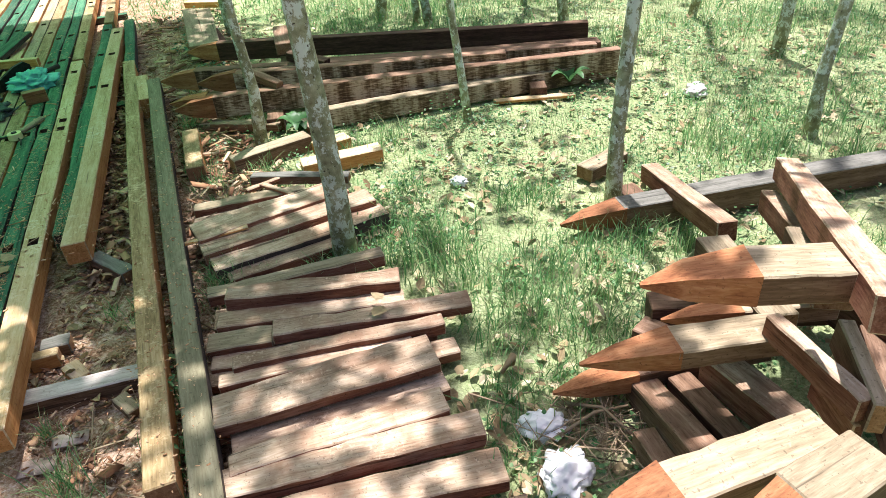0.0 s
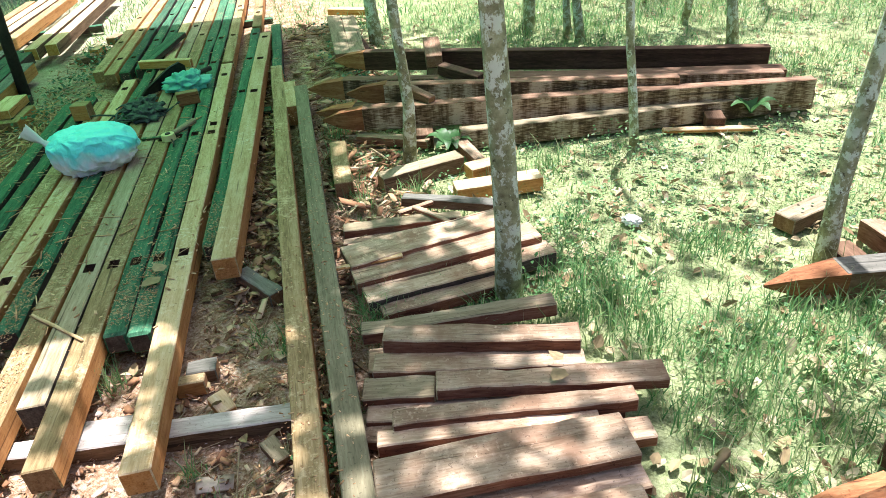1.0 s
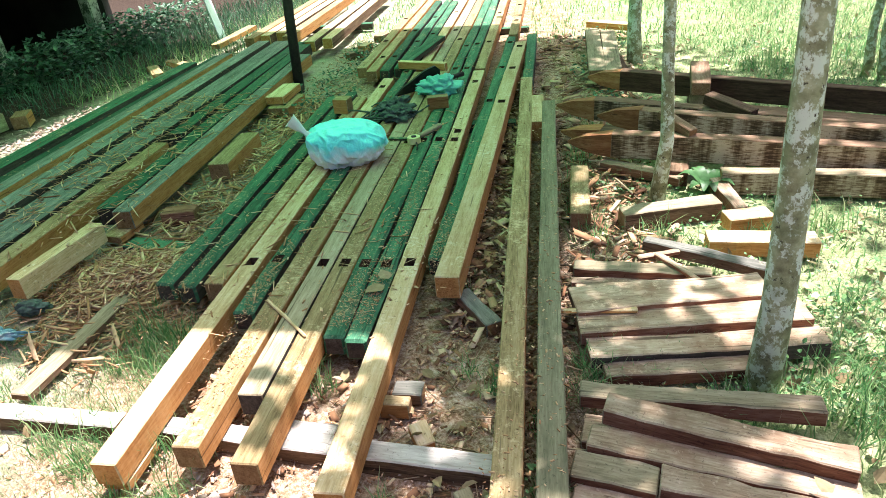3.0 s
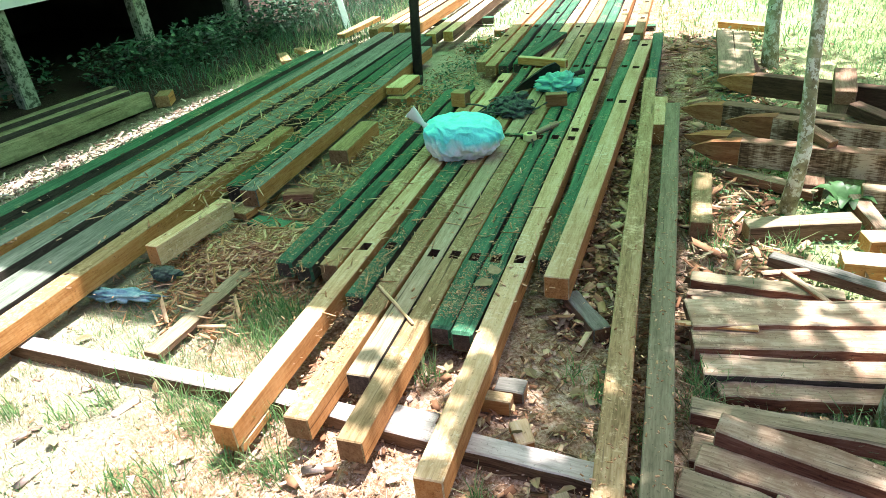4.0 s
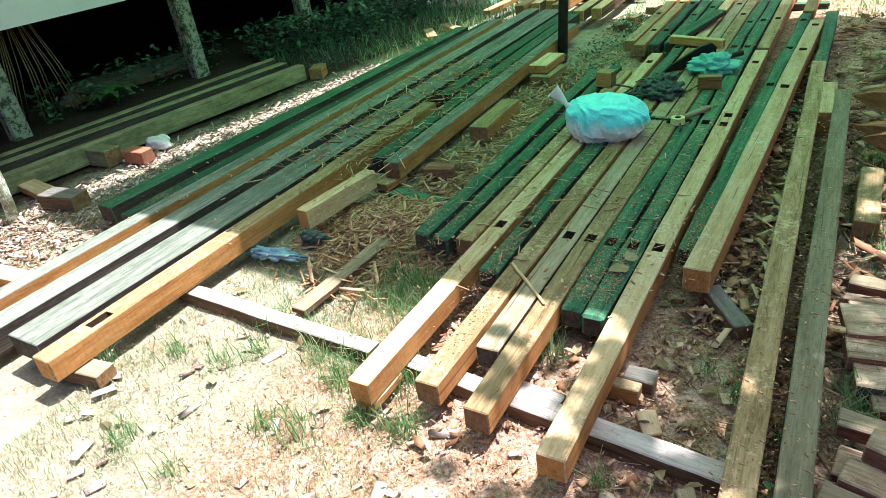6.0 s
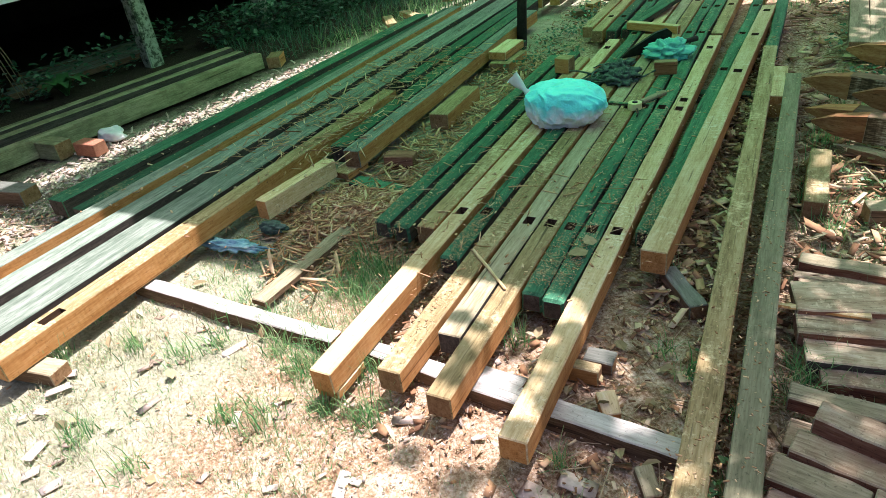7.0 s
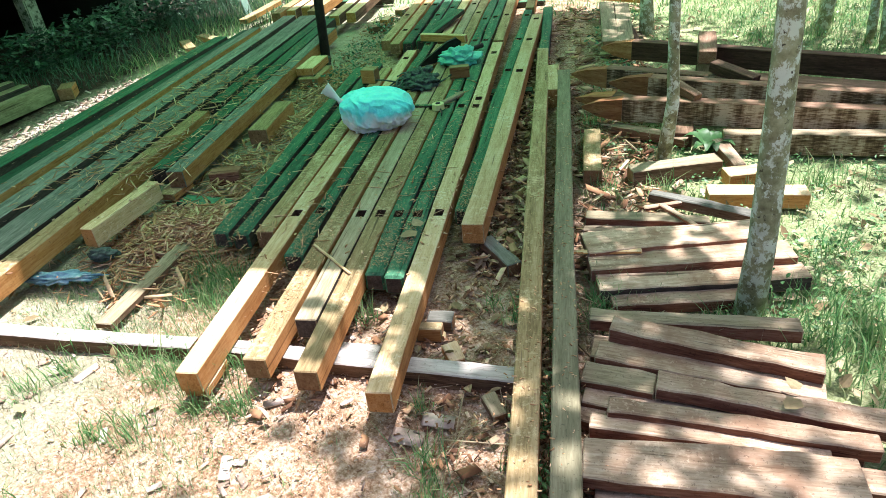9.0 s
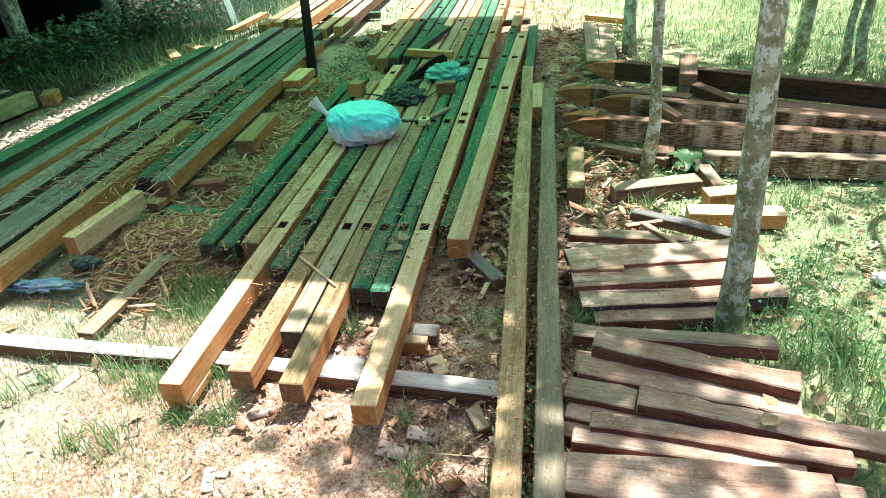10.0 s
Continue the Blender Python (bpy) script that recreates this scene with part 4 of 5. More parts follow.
for k, (x, y, rr) in enumerate(((-0.53, 6.15, 0.03), (0.72, 5.95, 0.04), (2.05, 4.85, 0.04), (1.74, 5.9, 0.032), (0.40, 6.55, 0.03), (-0.90, 6.45, 0.045), (-2.16, 6.05, 0.055), (-0.42, 6.05, 0.035), (-1.0, 7.3, 0.04), (0.1, 8.2, 0.04), (2.9, 6.6, 0.045), (1.3, 7.8, 0.04))):
    tall, left = -1.0 < x < 0.0 and y < 6.5, x < -2
    tree(x, y, rr, 4.2 + 0.2 * (k % 3), (random.uniform(-0.05, 0.08), random.uniform(-0.04, 0.06)), 10 + k, 1300 if left else 300 if tall else 45,
         "slender young tree standing in far grass", 0.05, 0.13, reach=1.3 if left else 0.95 if tall else 0.75, spread=0.3 if left or tall else 0.2)

# ---------- unseen ring of trees, added to block light from the low sky ---
r_ = random.Random(77)
bl_, bt_ = bmesh.new(), bmesh.new()
for k in range(64):
    a = k * math.tau / 64 + r_.uniform(-0.04, 0.04)
    d = r_.uniform(15, 20)
    c = Vector((-1.5 + math.cos(a) * d, 3.5 + math.sin(a) * d, 0))
    hgt = r_.uniform(6.5, 9.5)
    tube(bt_, [c, c + Vector((r_.uniform(-0.3, 0.3), r_.uniform(-0.3, 0.3), hgt * 0.5)), c + Vector((r_.uniform(-0.6, 0.6), 0, hgt * 0.9))], [0.16, 0.12, 0.05], 7)
    for z in (0.7, 1.8, 3.0, 4.3, 5.6, 7.0):
        if z < hgt:
            leaves(bl_, c + Vector((r_.uniform(-0.7, 0.7), r_.uniform(-0.7, 0.7), z)), 0.85, 46, 0.75, r_)
tagged(part("sky_block_trunks", bt_, BARK), "trunks of an unseen ring of trees added to block low sky light", "woodland", kind="stuff")
tagged(part("woodland_leaves", bl_, CROWN), "dense green leaves of an unseen ring of trees added to block low sky light", "woodland", kind="stuff")

# ---------- house on posts ----------
house = tagged(new("raised_house"), "raised timber house on flaking green posts, dark beneath", "house")
QF, FLOOR = -6.55, 0.85


def house_part(name, bm, mat, label=""):
    return part(name, bm, mat, house, label)


HM = Matrix((VH, UH, Vector((0, 0, 1)))).transposed().to_4x4()
for s in (0.9, 2.54, 4.34, 5.83, 7.2):
    bm = bmesh.new()
    lean_ = 0.02 * math.sin(s * 3)
    pts = [Vector((lean_ * z, 0, z)) for z in (-0.1, 0.3, 0.6, FLOOR + 0.02)]
    for z0, z1 in ((-0.1, 0.3), (0.3, 0.6), (0.6, FLOOR + 0.02)):
        box(bm, -0.075, 0.075, -0.075, 0.075, z0, z1, HM @ pose(QF, s, 0))
    bmesh.ops.remove_doubles(bm, verts=bm.verts, dist=0.0005)
    es = [e for e in bm.edges if e.calc_face_angle(0) > 1]
    bmesh.ops.bevel(bm, geom=es, offset=0.012, segments=2, affect="EDGES")
    house_part("post", bm, POST, "post with flaking green and white paint")
bm = bmesh.new()
box(bm, QF + 0.10, QF + 0.14, 0.2, 7.6, FLOOR, FLOOR + 0.42, HM)
house_part("fascia_board", bm, PAINT, "white weathered fascia board")
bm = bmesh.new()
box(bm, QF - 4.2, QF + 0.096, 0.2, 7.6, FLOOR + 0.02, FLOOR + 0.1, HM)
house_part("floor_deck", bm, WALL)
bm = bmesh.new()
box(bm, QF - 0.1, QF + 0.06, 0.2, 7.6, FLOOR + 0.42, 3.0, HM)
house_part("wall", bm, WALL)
# Unseen walls, added to close the space below the floor against light.
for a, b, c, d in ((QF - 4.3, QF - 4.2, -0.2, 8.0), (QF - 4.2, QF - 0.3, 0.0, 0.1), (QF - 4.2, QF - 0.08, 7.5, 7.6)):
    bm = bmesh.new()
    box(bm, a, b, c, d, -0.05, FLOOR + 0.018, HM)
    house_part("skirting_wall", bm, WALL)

bm = bmesh.new()
shift_ = SUN * (3.0 / SUN.z)
eave_q = -4.76 + shift_.dot(VH)
box(bm, QF - 4.6, eave_q, -1.5, 8.4, 3.0, 3.05, HM)
house_part("roof", bm, ZINC, "rusty sheet roof with deep eave")
# bundle of thin sticks and weeds below the floor
for k in range(14):
    a = hs(2.75 + 0.02 * k, QF - 0.12 - 0.03 * (k % 4), 0.86)
    b = hs(2.55 + 0.055 * k, QF - 0.15 - 0.05 * (k % 5), 0.02)
    bm = bmesh.new()
    tube(bm, [a, (a + b) / 2 + Vector((0.02 * math.sin(k), 0.02, 0)), b], [0.004, 0.005, 0.004], 6)
    tagged(part("thin_stick", bm, TWIG, smooth=True), "thin dry stick leaning under the house floor", "stick", "bundle of sticks")
for k in range(5):
    timber("flat_board", "weathered board stacked under the house", hs(3.1 + 0.1 * k, QF - 0.5 - 0.13 * k, 0.06 + 0.005 * k), hs(4.5 + 0.1 * k, QF - 0.45 - 0.13 * k, 0.06), 0.12, 0.06, DIRTY, category="board", group="boards under the house")
# leaning white board at the corner of the house
bm = bmesh.new()
box(bm, -0.04, 0.04, 0, 1.35, -0.025, 0)
tagged(part("leaning_board", bm, PAINT), "white weathered board leaning at the house corner", "board").matrix_world = laid((-6.78, 5.7, 0.0), (-7.5, 6.0, 1.1)) @ pose(0, 0, 0, 0, 8, 0)

# ---------- shade roof of green tarpaulin ----------
TZ = 2.75
ts = SUN * (TZ / SUN.z)


def tarp_corner(p):
    return Vector((p[0] + ts.x, p[1] + ts.y, TZ))


near_left = sq(2.52, 0) + V * ((-4.57 - sq(2.52, 0).dot(VH)) / V.dot(VH))
far_left = sq(7.55, 0) + V * ((-4.57 - sq(7.55, 0).dot(VH)) / V.dot(VH))
corners = [tarp_corner(near_left), tarp_corner(sq(2.50, -0.06)), tarp_corner(sq(7.4, 0.3)), tarp_corner(far_left)]
tarp = tagged(new("shade_canopy"), "green translucent tarpaulin shade stretched on thin poles", "canopy")
bm = bmesh.new()
N = 16
grid = []
for i in range(N + 1):
    row_ = []
    for j in range(N + 1):
        a = corners[0].lerp(corners[1], i / N)
        b = corners[3].lerp(corners[2], i / N)
        p = a.lerp(b, j / N)
        p.z -= 0.18 * math.sin(math.pi * i / N) * math.sin(math.pi * j / N)
        row_.append(bm.verts.new(p))
    grid.append(row_)
for i in range(N):
    for j in range(N):
        bm.faces.new([grid[i][j], grid[i + 1][j], grid[i + 1][j + 1], grid[i][j + 1]])
part("sheet", bm, TARP, tarp, "green tarpaulin sheet", smooth=True)
bm = bmesh.new()
tube(bm, [Vector((-4.53, 4.57, -0.1)), Vector((-4.51, 4.60, 0.6)), Vector((-4.42, 4.60, 1.4)), Vector((-4.36, 4.62, 2.62))], [0.042, 0.04, 0.038, 0.036], 10)
part("pole", bm, POLE, tarp, "dark leaning pole", smooth=True)


# ---------- bag, tools and small things on the row ----------
def blob(name, centre, radii, mat, rough=0.12, seed=0, cuts=4, flat=0.0, turn=0.0, freq=4.0, crease=0.0):
    bm = bmesh.new()
    bmesh.ops.create_icosphere(bm, subdivisions=cuts, radius=1.0)
    o = Vector((seed * 3.1, seed * 1.7, 0))
    for v in bm.verts:
        d = v.co.normalized()
        k = 1 + rough * noise.noise(d * freq * 0.5 + o) + rough * 0.5 * abs(noise.noise(d * freq + o)) - crease * abs(noise.noise(d * freq * 1.7 + o)) ** 0.6
        c = Vector((d.x * radii[0] * k, d.y * radii[1] * k, d.z * radii[2] * k))
        if c.z < -radii[2] * flat:
            c.z = -radii[2] * flat
        v.co = c
    ob = part(name, bm, mat, smooth=True)
    ob.matrix_world = pose(*centre, 0, 0, turn)
    return ob


bm = bmesh.new()
bmesh.ops.create_icosphere(bm, subdivisions=6, radius=1.0)
for v in bm.verts:
    d = v.co.normalized()
    c = Vector([math.copysign(abs(k) ** 0.72, k) for k in d])
    tip = 1 - 0.4 * max(0.0, d.x) ** 3
    c = Vector((c.x * 0.225 * (1 - 0.06 * c.x), c.y * 0.175 * tip, c.z * (0.122 - 0.03 * c.x) * tip))
    sag = 1 + 0.1 * noise.noise(d * 1.6 + Vector((4, 1, 2)))
    fold = abs(noise.noise(Vector((d.x * 3.2 + d.z * 1.5, d.y * 3.2, d.z * 1.4)) + Vector((9, 2, 0)))) ** 0.7
    pleat = abs(noise.noise(Vector((math.atan2(d.y, d.x) * 4.5, d.z * 1.2, 7)))) ** 0.8 * max(0.0, 0.45 - d.z)
    c *= sag - 0.11 * fold - 0.14 * pleat
    c.z = max(c.z, -0.095)
    v.co = c
bag = part("filled_bag", bm, BAG, smooth=True)
bag.matrix_world = pose(-2.80, 3.26, 0.14 + 0.095, 0, 0, 38)
tagged(bag, "tied white plastic bag, filled, top painted turquoise as if lit through the tarp", "bag")
bm = bmesh.new()
tube(bm, [Vector((-0.17, 0.0, 0.03)), Vector((-0.225, 0.0, 0.07)), Vector((-0.245, 0.005, 0.085)), Vector((-0.27, 0.01, 0.115)), Vector((-0.295, 0.005, 0.15)), Vector((-0.31, 0.005, 0.165))], [0.06, 0.02, 0.014, 0.024, 0.034, 0.038], 18, False)
for v in bm.verts:
    v.co.y *= 0.55
    v.co += Vector((noise.noise(v.co * 60), noise.noise(v.co * 60 + Vector((5, 0, 0))), noise.noise(v.co * 70))) * 0.01
part("tied_neck", bm, WHITEBAG, bag, "white twisted neck of the bag", smooth=True)

saw = tagged(new("wide_blade"), "dark iron blade tool leaning on the row", "tool")
saw.matrix_world = laid(sq(5.27, -1.16, 0.142), sq(5.5, -0.86, 0.15)) @ pose(0, 0, 0, 0, -78, 0)
bm = bmesh.new()
pts = [(0.0, 0.0), (0.0, 0.36), (0.12, 0.36), (0.155, 0.32), (0.14, 0.24), (0.05, 0.06)]
top_ = [bm.verts.new((x, y, 0.008)) for x, y in pts]
bot_ = [bm.verts.new((x, y, -0.008)) for x, y in pts]
bm.faces.new(top_)
bm.faces.new(bot_[::-1])
for i in range(6):
    bm.faces.new([top_[i], bot_[i], bot_[(i + 1) % 6], top_[(i + 1) % 6]])
part("blade", bm, IRON, saw)
bm = bmesh.new()
tube(bm, [Vector((0.02, 0.34, 0.0)), Vector((0.03, 0.45, 0.0)), Vector((0.035, 0.56, 0.0))], [0.014, 0.016, 0.018], 8)
part("handle", bm, POLE, saw, smooth=True)
tagged(blob("plastic_wrap", (*sq(5.30, -0.84)[:2], 0.19), (0.13, 0.09, 0.075), TEAL, 0.6, 5, 5, 0.65, 35, 5.0, 0.12), "crumpled turquoise plastic sheet by the tools", "plastic")
timber("sawn_block", "small orange sawn block by the tools", sq(4.97, -0.875, 0.225), sq(5.0, -0.74, 0.225), 0.06, 0.083, (OLIVE_TOP, CUT, CUT), category="block")
timber("thin_lath", "pale sawn lath lying across the row", sq(6.02, -1.28, 0.2), sq(5.9, -0.88, 0.2), 0.05, 0.06, YELLOW, category="lath")
timber("thin_lath", "dark board slanting across the row", sq(6.05, -1.25, 0.18), sq(6.75, -1.05, 0.22), 0.1, 0.04, DARK, category="board")
for k in range(4):
    c = sq(4.78 + 0.07 * k, -1.06 + 0.07 * (k % 2) - 0.03 * k, 0.168)
    tagged(blob("rag", c, (0.085, 0.065, 0.045), CLOTH, 0.7, 11 + k, 5, 0.6, 40 * k, 5.0, 0.25), "dark net rag heaped on the timbers", "rag", "heap of dark rags")
for k in range(7):
    bm = bmesh.new()
    c = sq(4.75 + 0.05 * k, -1.30 + 0.08 * (k % 4), 0.165)
    pts = [c + Vector((0.11 * math.cos(a * 0.9 + k) + 0.02 * a, 0.1 * math.sin(a * 1.1 + k), 0.02 * math.sin(a * 2))) for a in np.linspace(0, 4.5, 12)]
    tube(bm, pts, [0.006] * 12, 5)
    tagged(part("rope", bm, CLOTH, smooth=True), "dark rope coil lying on the timbers", "rope", "tangled dark rope")
tape = tagged(new("tape_measure"), "round pale yellow tape measure on a timber", "tape measure")
tape.matrix_world = pose(*sq(4.36, -0.855, 0.142))
bm = bmesh.new()
bmesh.ops.create_cone(bm, cap_ends=True, segments=24, radius1=0.04, radius2=0.037, depth=0.035, matrix=Matrix.Translation((0, 0, 0.018)))
part("case", bm, TAPE, tape, smooth=False)
bm = bmesh.new()
bmesh.ops.create_cone(bm, cap_ends=True, segments=20, radius1=0.016, radius2=0.014, depth=0.006, matrix=Matrix.Translation((0, 0, 0.038)))
part("hub", bm, IRON, tape)
bm = bmesh.new()
tube(bm, [Vector((0.03, -0.02, 0.01)), Vector((0.07, -0.06, 0.012)), Vector((0.09, -0.10, 0.004))], [0.005, 0.004, 0.004], 6)
part("strap", bm, IRON, tape, smooth=True)
timber("hand_tool", "grey-green flat tool handle beside the tape measure", sq(4.44, -0.84, 0.165), sq(4.62, -0.74, 0.165), 0.035, 0.022, (GREY_TOP, GREY_TOP, GREY_TOP), category="tool", edge=0.006)
timber("thin_lath", "thin dark stick lying on the timbers", sq(4.42, -1.02, 0.155), sq(4.40, -0.88, 0.155), 0.02, 0.015, DARK, category="stick")
timber("thin_lath", "thin dry stick lying across the timbers", sq(2.74, -1.13, 0.152), sq(2.52, -0.90, 0.152), 0.012, 0.01, YELLOW, category="stick")
# rag, stone, bricks
tagged(blob("blue_rag", (-3.24, 1.39, 0.03), (0.15, 0.035, 0.02), BLUECLOTH, 0.9, 21, 4, 0.7, 30, 7.0), "crumpled blue-grey rag on the grass", "rag")
tagged(blob("dark_shoe_piece", (-3.23, 1.60, 0.04), (0.07, 0.035, 0.028), CLOTH, 0.5, 23, 4, 0.7, 30, 5.0), "dark crumpled scrap beside the rag", "rag")
tagged(blob("plastic_scrap", (-5.48, 1.43, 0.05), (0.10, 0.07, 0.05), WHITEBAG, 0.4, 24, 4, 0.7, 30, 3.0), "white crumpled plastic lying on sunlit chips", "plastic")
timber("clay_brick", "red clay brick in sunlit chips", (-5.40, 1.20, 0.1), (-5.22, 1.29, 0.1), 0.11, 0.09, (BRICK, BRICK, BRICK), wane=0.006, category="brick")
timber("small_block", "small red broken brick", (-5.98, 0.80, 0.05), (-5.88, 0.86, 0.05), 0.08, 0.05, (BRICK, BRICK, BRICK), wane=0.01, category="brick")
tagged(blob("plastic_scrap", (0.25, 1.57, 0.02), (0.065, 0.05, 0.03), WHITEBAG, 0.5, 31, 4, 0.6, 10, 6.0), "crumpled white plastic scrap on the grass", "plastic", "white scraps")
tagged(blob("plastic_scrap", (0.30, 1.40, 0.02), (0.075, 0.06, 0.035), WHITEBAG, 0.5, 33, 4, 0.6, 70, 6.0), "crumpled white plastic bag on the grass", "plastic", "white scraps")
tagged(blob("plastic_scrap", (-0.06, 3.12, 0.02), (0.03, 0.04, 0.02), WHITEBAG, 0.5, 35, 4, 0.6, 70, 6.0), "small white scrap in the grass", "plastic", "white scraps")
tagged(blob("grey_stone", (1.35, 4.2, 0.015), (0.08, 0.06, 0.035), STONE, 0.4, 36, 4, 0.6, 70, 4.0), "grey rounded stone in far grass", "stone")
bm = bmesh.new()
tube(bm, [Vector((-4.93, 0.40, -0.05)), Vector((-4.97, 0.42, 0.25)), Vector((-5.05, 0.42, 0.6)), Vector((-5.2, 0.4, 1.0))], [0.035, 0.033, 0.03, 0.028], 9)
tagged(part("grey_stick", bm, BARK, smooth=True), "grey weathered stake standing in the grass", "stick")
for k, (a, b) in enumerate((((0.16, 1.84), (0.13, 1.76)), ((0.30, 1.66), (0.5, 1.5)), ((0.25, 1.50), (0.5, 1.62)))):
    bm = bmesh.new()
    p, q = Vector((*a, 0.02)), Vector((*b, 0.05))
    tube(bm, [p, p.lerp(q, 0.5) + Vector((0.02, 0.02, 0.03)), q], [0.016 if k == 0 else 0.006, 0.014 if k == 0 else 0.005, 0.008 if k == 0 else 0.004], 7)
    tagged(part("branch_piece", bm, DRYLEAF if k == 0 else TWIG, smooth=True), "dry curved piece of branch on the grass", "branch")


# ---------- loose litter ----------
def keep_off(x, y):
    """True where timber covers the ground."""
    s, q = -0.4226 * x + 0.9063 * y, 0.9063 * x + 0.4226 * y
    row = (q > -1.7) & (q < -0.36) & (s > 2.75)
    near = (q > -1.36) & (q < -0.56) & (s > 1.95)
    lone = (q > -0.23) & (q < 0.01) & (s > 0.7) & (s < 5.6)
    left = (q > -3.66) & (q < -2.44) & (s > 1.55) | (q > -2.5) & (q < -2.1) & (s > 3.4) | (q > -3.3) & (q < -2.44) & (s > 0.9)
    pile = (x > -1.0) & (x < 0.08) & (y > 1.15 + 0.25 * (x + 1)) & (y < 2.25 + 0.3 * (x + 1))
    pile2 = (y - 2.3 - 0.72 * (x + 1.0) > 0.0) & (y - 2.62 - 0.72 * (x + 1.0) < 0.0) & (x > -1.2) & (x < -0.5)
    stack = (y > 3.88 + 0.22 * (x + 1)) & (y < 5.25) & (x > -1.9) & (x < 0.95)
    hs_, hq = -0.276 * x + 0.961 * y, 0.961 * x + 0.276 * y
    under = (hq < -6.6)
    shaded = (q > -5.6) & (q < -4.4) & (s < 5.4)
    return row | near | lone | left | pile | pile2 | stack | under | shaded


def vnoise(x, y, f, seed):
    return np.array([noise.noise(Vector((a * f, b * f, seed))) for a, b in zip(x, y)])


def blades(name, x, y, length, width, mat, label, category, lean=0.6):
    n = len(x)
    a = rng.uniform(0, math.tau, n)
    dx, dy = np.cos(a), np.sin(a)
    b = rng.uniform(0, math.tau, n)
    out = length * lean * rng.uniform(0.2, 1.5, n)
    up = np.sqrt(np.maximum(length**2 - np.minimum(out, length * 0.95) ** 2, 0.0))
    wx, wy = np.cos(b) * width / 2, np.sin(b) * width / 2
    z0 = np.full(n, -0.015)
    v = np.empty((n, 6, 3))
    for i, (k, t_w) in enumerate(((0.0, 1.0), (0.5, 0.8), (1.0, 0.12))):
        px, py, pz = x + dx * out * k * k, y + dy * out * k * k, z0 + up * (k * (1.25 - 0.25 * k))
        v[:, 2 * i] = np.stack([px - wx * t_w, py - wy * t_w, pz], 1)
        v[:, 2 * i + 1] = np.stack([px + wx * t_w, py + wy * t_w, pz], 1)
    f = np.array([0, 1, 3, 2, 2, 3, 5, 4])[None] + 6 * np.arange(n)[:, None]
    return tagged(arrays(name, v.reshape(-1, 3), f.ravel(), 4, mat), label, category, kind="stuff")


def scatter(n, x0, x1, y0, y1):
    return rng.uniform(x0, x1, n), rng.uniform(y0, y1, n)


# short grass of the field
x, y = scatter(150000, -2.2, 5.0, 0.2, 9.5)
d = vnoise(x, y, 1.5, 2) + 0.6 * vnoise(x, y, 5.0, 4)
ok = ~keep_off(x, y) & (d + rng.uniform(-0.45, 0.45, len(x)) > -0.02) & (0.9063 * x + 0.4226 * y > 0.05)
x, y, d = x[ok], y[ok], d[ok]
blades("field_grass", x, y, rng.uniform(0.015, 0.055, len(x)) * (1 + 0.7 * np.clip(d, 0, 1)), rng.uniform(0.003, 0.006, len(x)), GRASS, "short patchy green grass in the field", "grass", 0.75)
# straw and dry grass
x, y = scatter(60000, -2.0, 5.0, 0.2, 9.0)
ok = ~keep_off(x, y) & (0.9063 * x + 0.4226 * y > 0.0)
x, y = x[ok], y[ok]
blades("dry_grass", x, y, rng.uniform(0.02, 0.07, len(x)), rng.uniform(0.002, 0.005, len(x)), STRAW, "dry straw-coloured grass litter", "dry grass", 0.97)
# far field beyond
x, y = scatter(80000, -9.0, 8.0, 4.5, 15.0)
s_, q_ = -0.4226 * x + 0.9063 * y, 0.9063 * x + 0.4226 * y
shady = (q_ < -3.2) & (s_ < 11.5)
ok = ~shady & ~(((q_ > -3.3) & (q_ < -2.1) | (q_ > -1.72) & (q_ < -0.35)) & (s_ < 10)) & ((s_ > 7.2) | (q_ > 0.4) & (y > 6.5)) & (0.961 * x + 0.276 * y > -6.4)
x, y = x[ok], y[ok]
blades("far_grass", x, y, rng.uniform(0.03, 0.12, len(x)), rng.uniform(0.006, 0.013, len(x)), GRASS, "green grass beyond the stacks", "grass", 0.85)
x, y = scatter(9000, -9.0, -4.0, 5.0, 12.0)
s_, q_, h_ = -0.4226 * x + 0.9063 * y, 0.9063 * x + 0.4226 * y, 0.961 * x + 0.276 * y
ok = (q_ < -3.3) & (s_ > 7.2) & (s_ < 11.5) & (h_ > -6.4)
x, y = x[ok], y[ok]
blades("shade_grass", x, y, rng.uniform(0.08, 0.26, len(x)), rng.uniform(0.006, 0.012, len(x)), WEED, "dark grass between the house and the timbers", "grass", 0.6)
# foreground grass by the bearer
x, y = scatter(90000, -5.2, -1.4, -0.4, 1.75)
d = vnoise(x, y, 2.2, 12)
ok = ~keep_off(x, y) & (d + rng.uniform(-0.5, 0.5, len(x)) > 0.0) & (0.9063 * x + 0.4226 * y < -0.75)
x, y = x[ok], y[ok]
blades("front_grass", x, y, rng.uniform(0.012, 0.05, len(x)), rng.uniform(0.0015, 0.0035, len(x)), STRAW, "pale dry grass in front of the timbers", "dry grass", 0.9)
x, y = scatter(70000, -5.2, -1.4, -0.4, 1.75)
d = vnoise(x, y, 1.7, 22)
ok = ~keep_off(x, y) & (d + rng.uniform(-0.4, 0.4, len(x)) > -0.08) & (0.9063 * x + 0.4226 * y < -0.75)
x, y = x[ok], y[ok]
blades("front_green_grass", x, y, rng.uniform(0.01, 0.045, len(x)), rng.uniform(0.0015, 0.003, len(x)), GRASS, "thin green grass in front of the timbers", "grass", 0.7)
# weeds and tall grass by the house
x, y = scatter(9000, -8.2, -5.2, 3.0, 8.5)
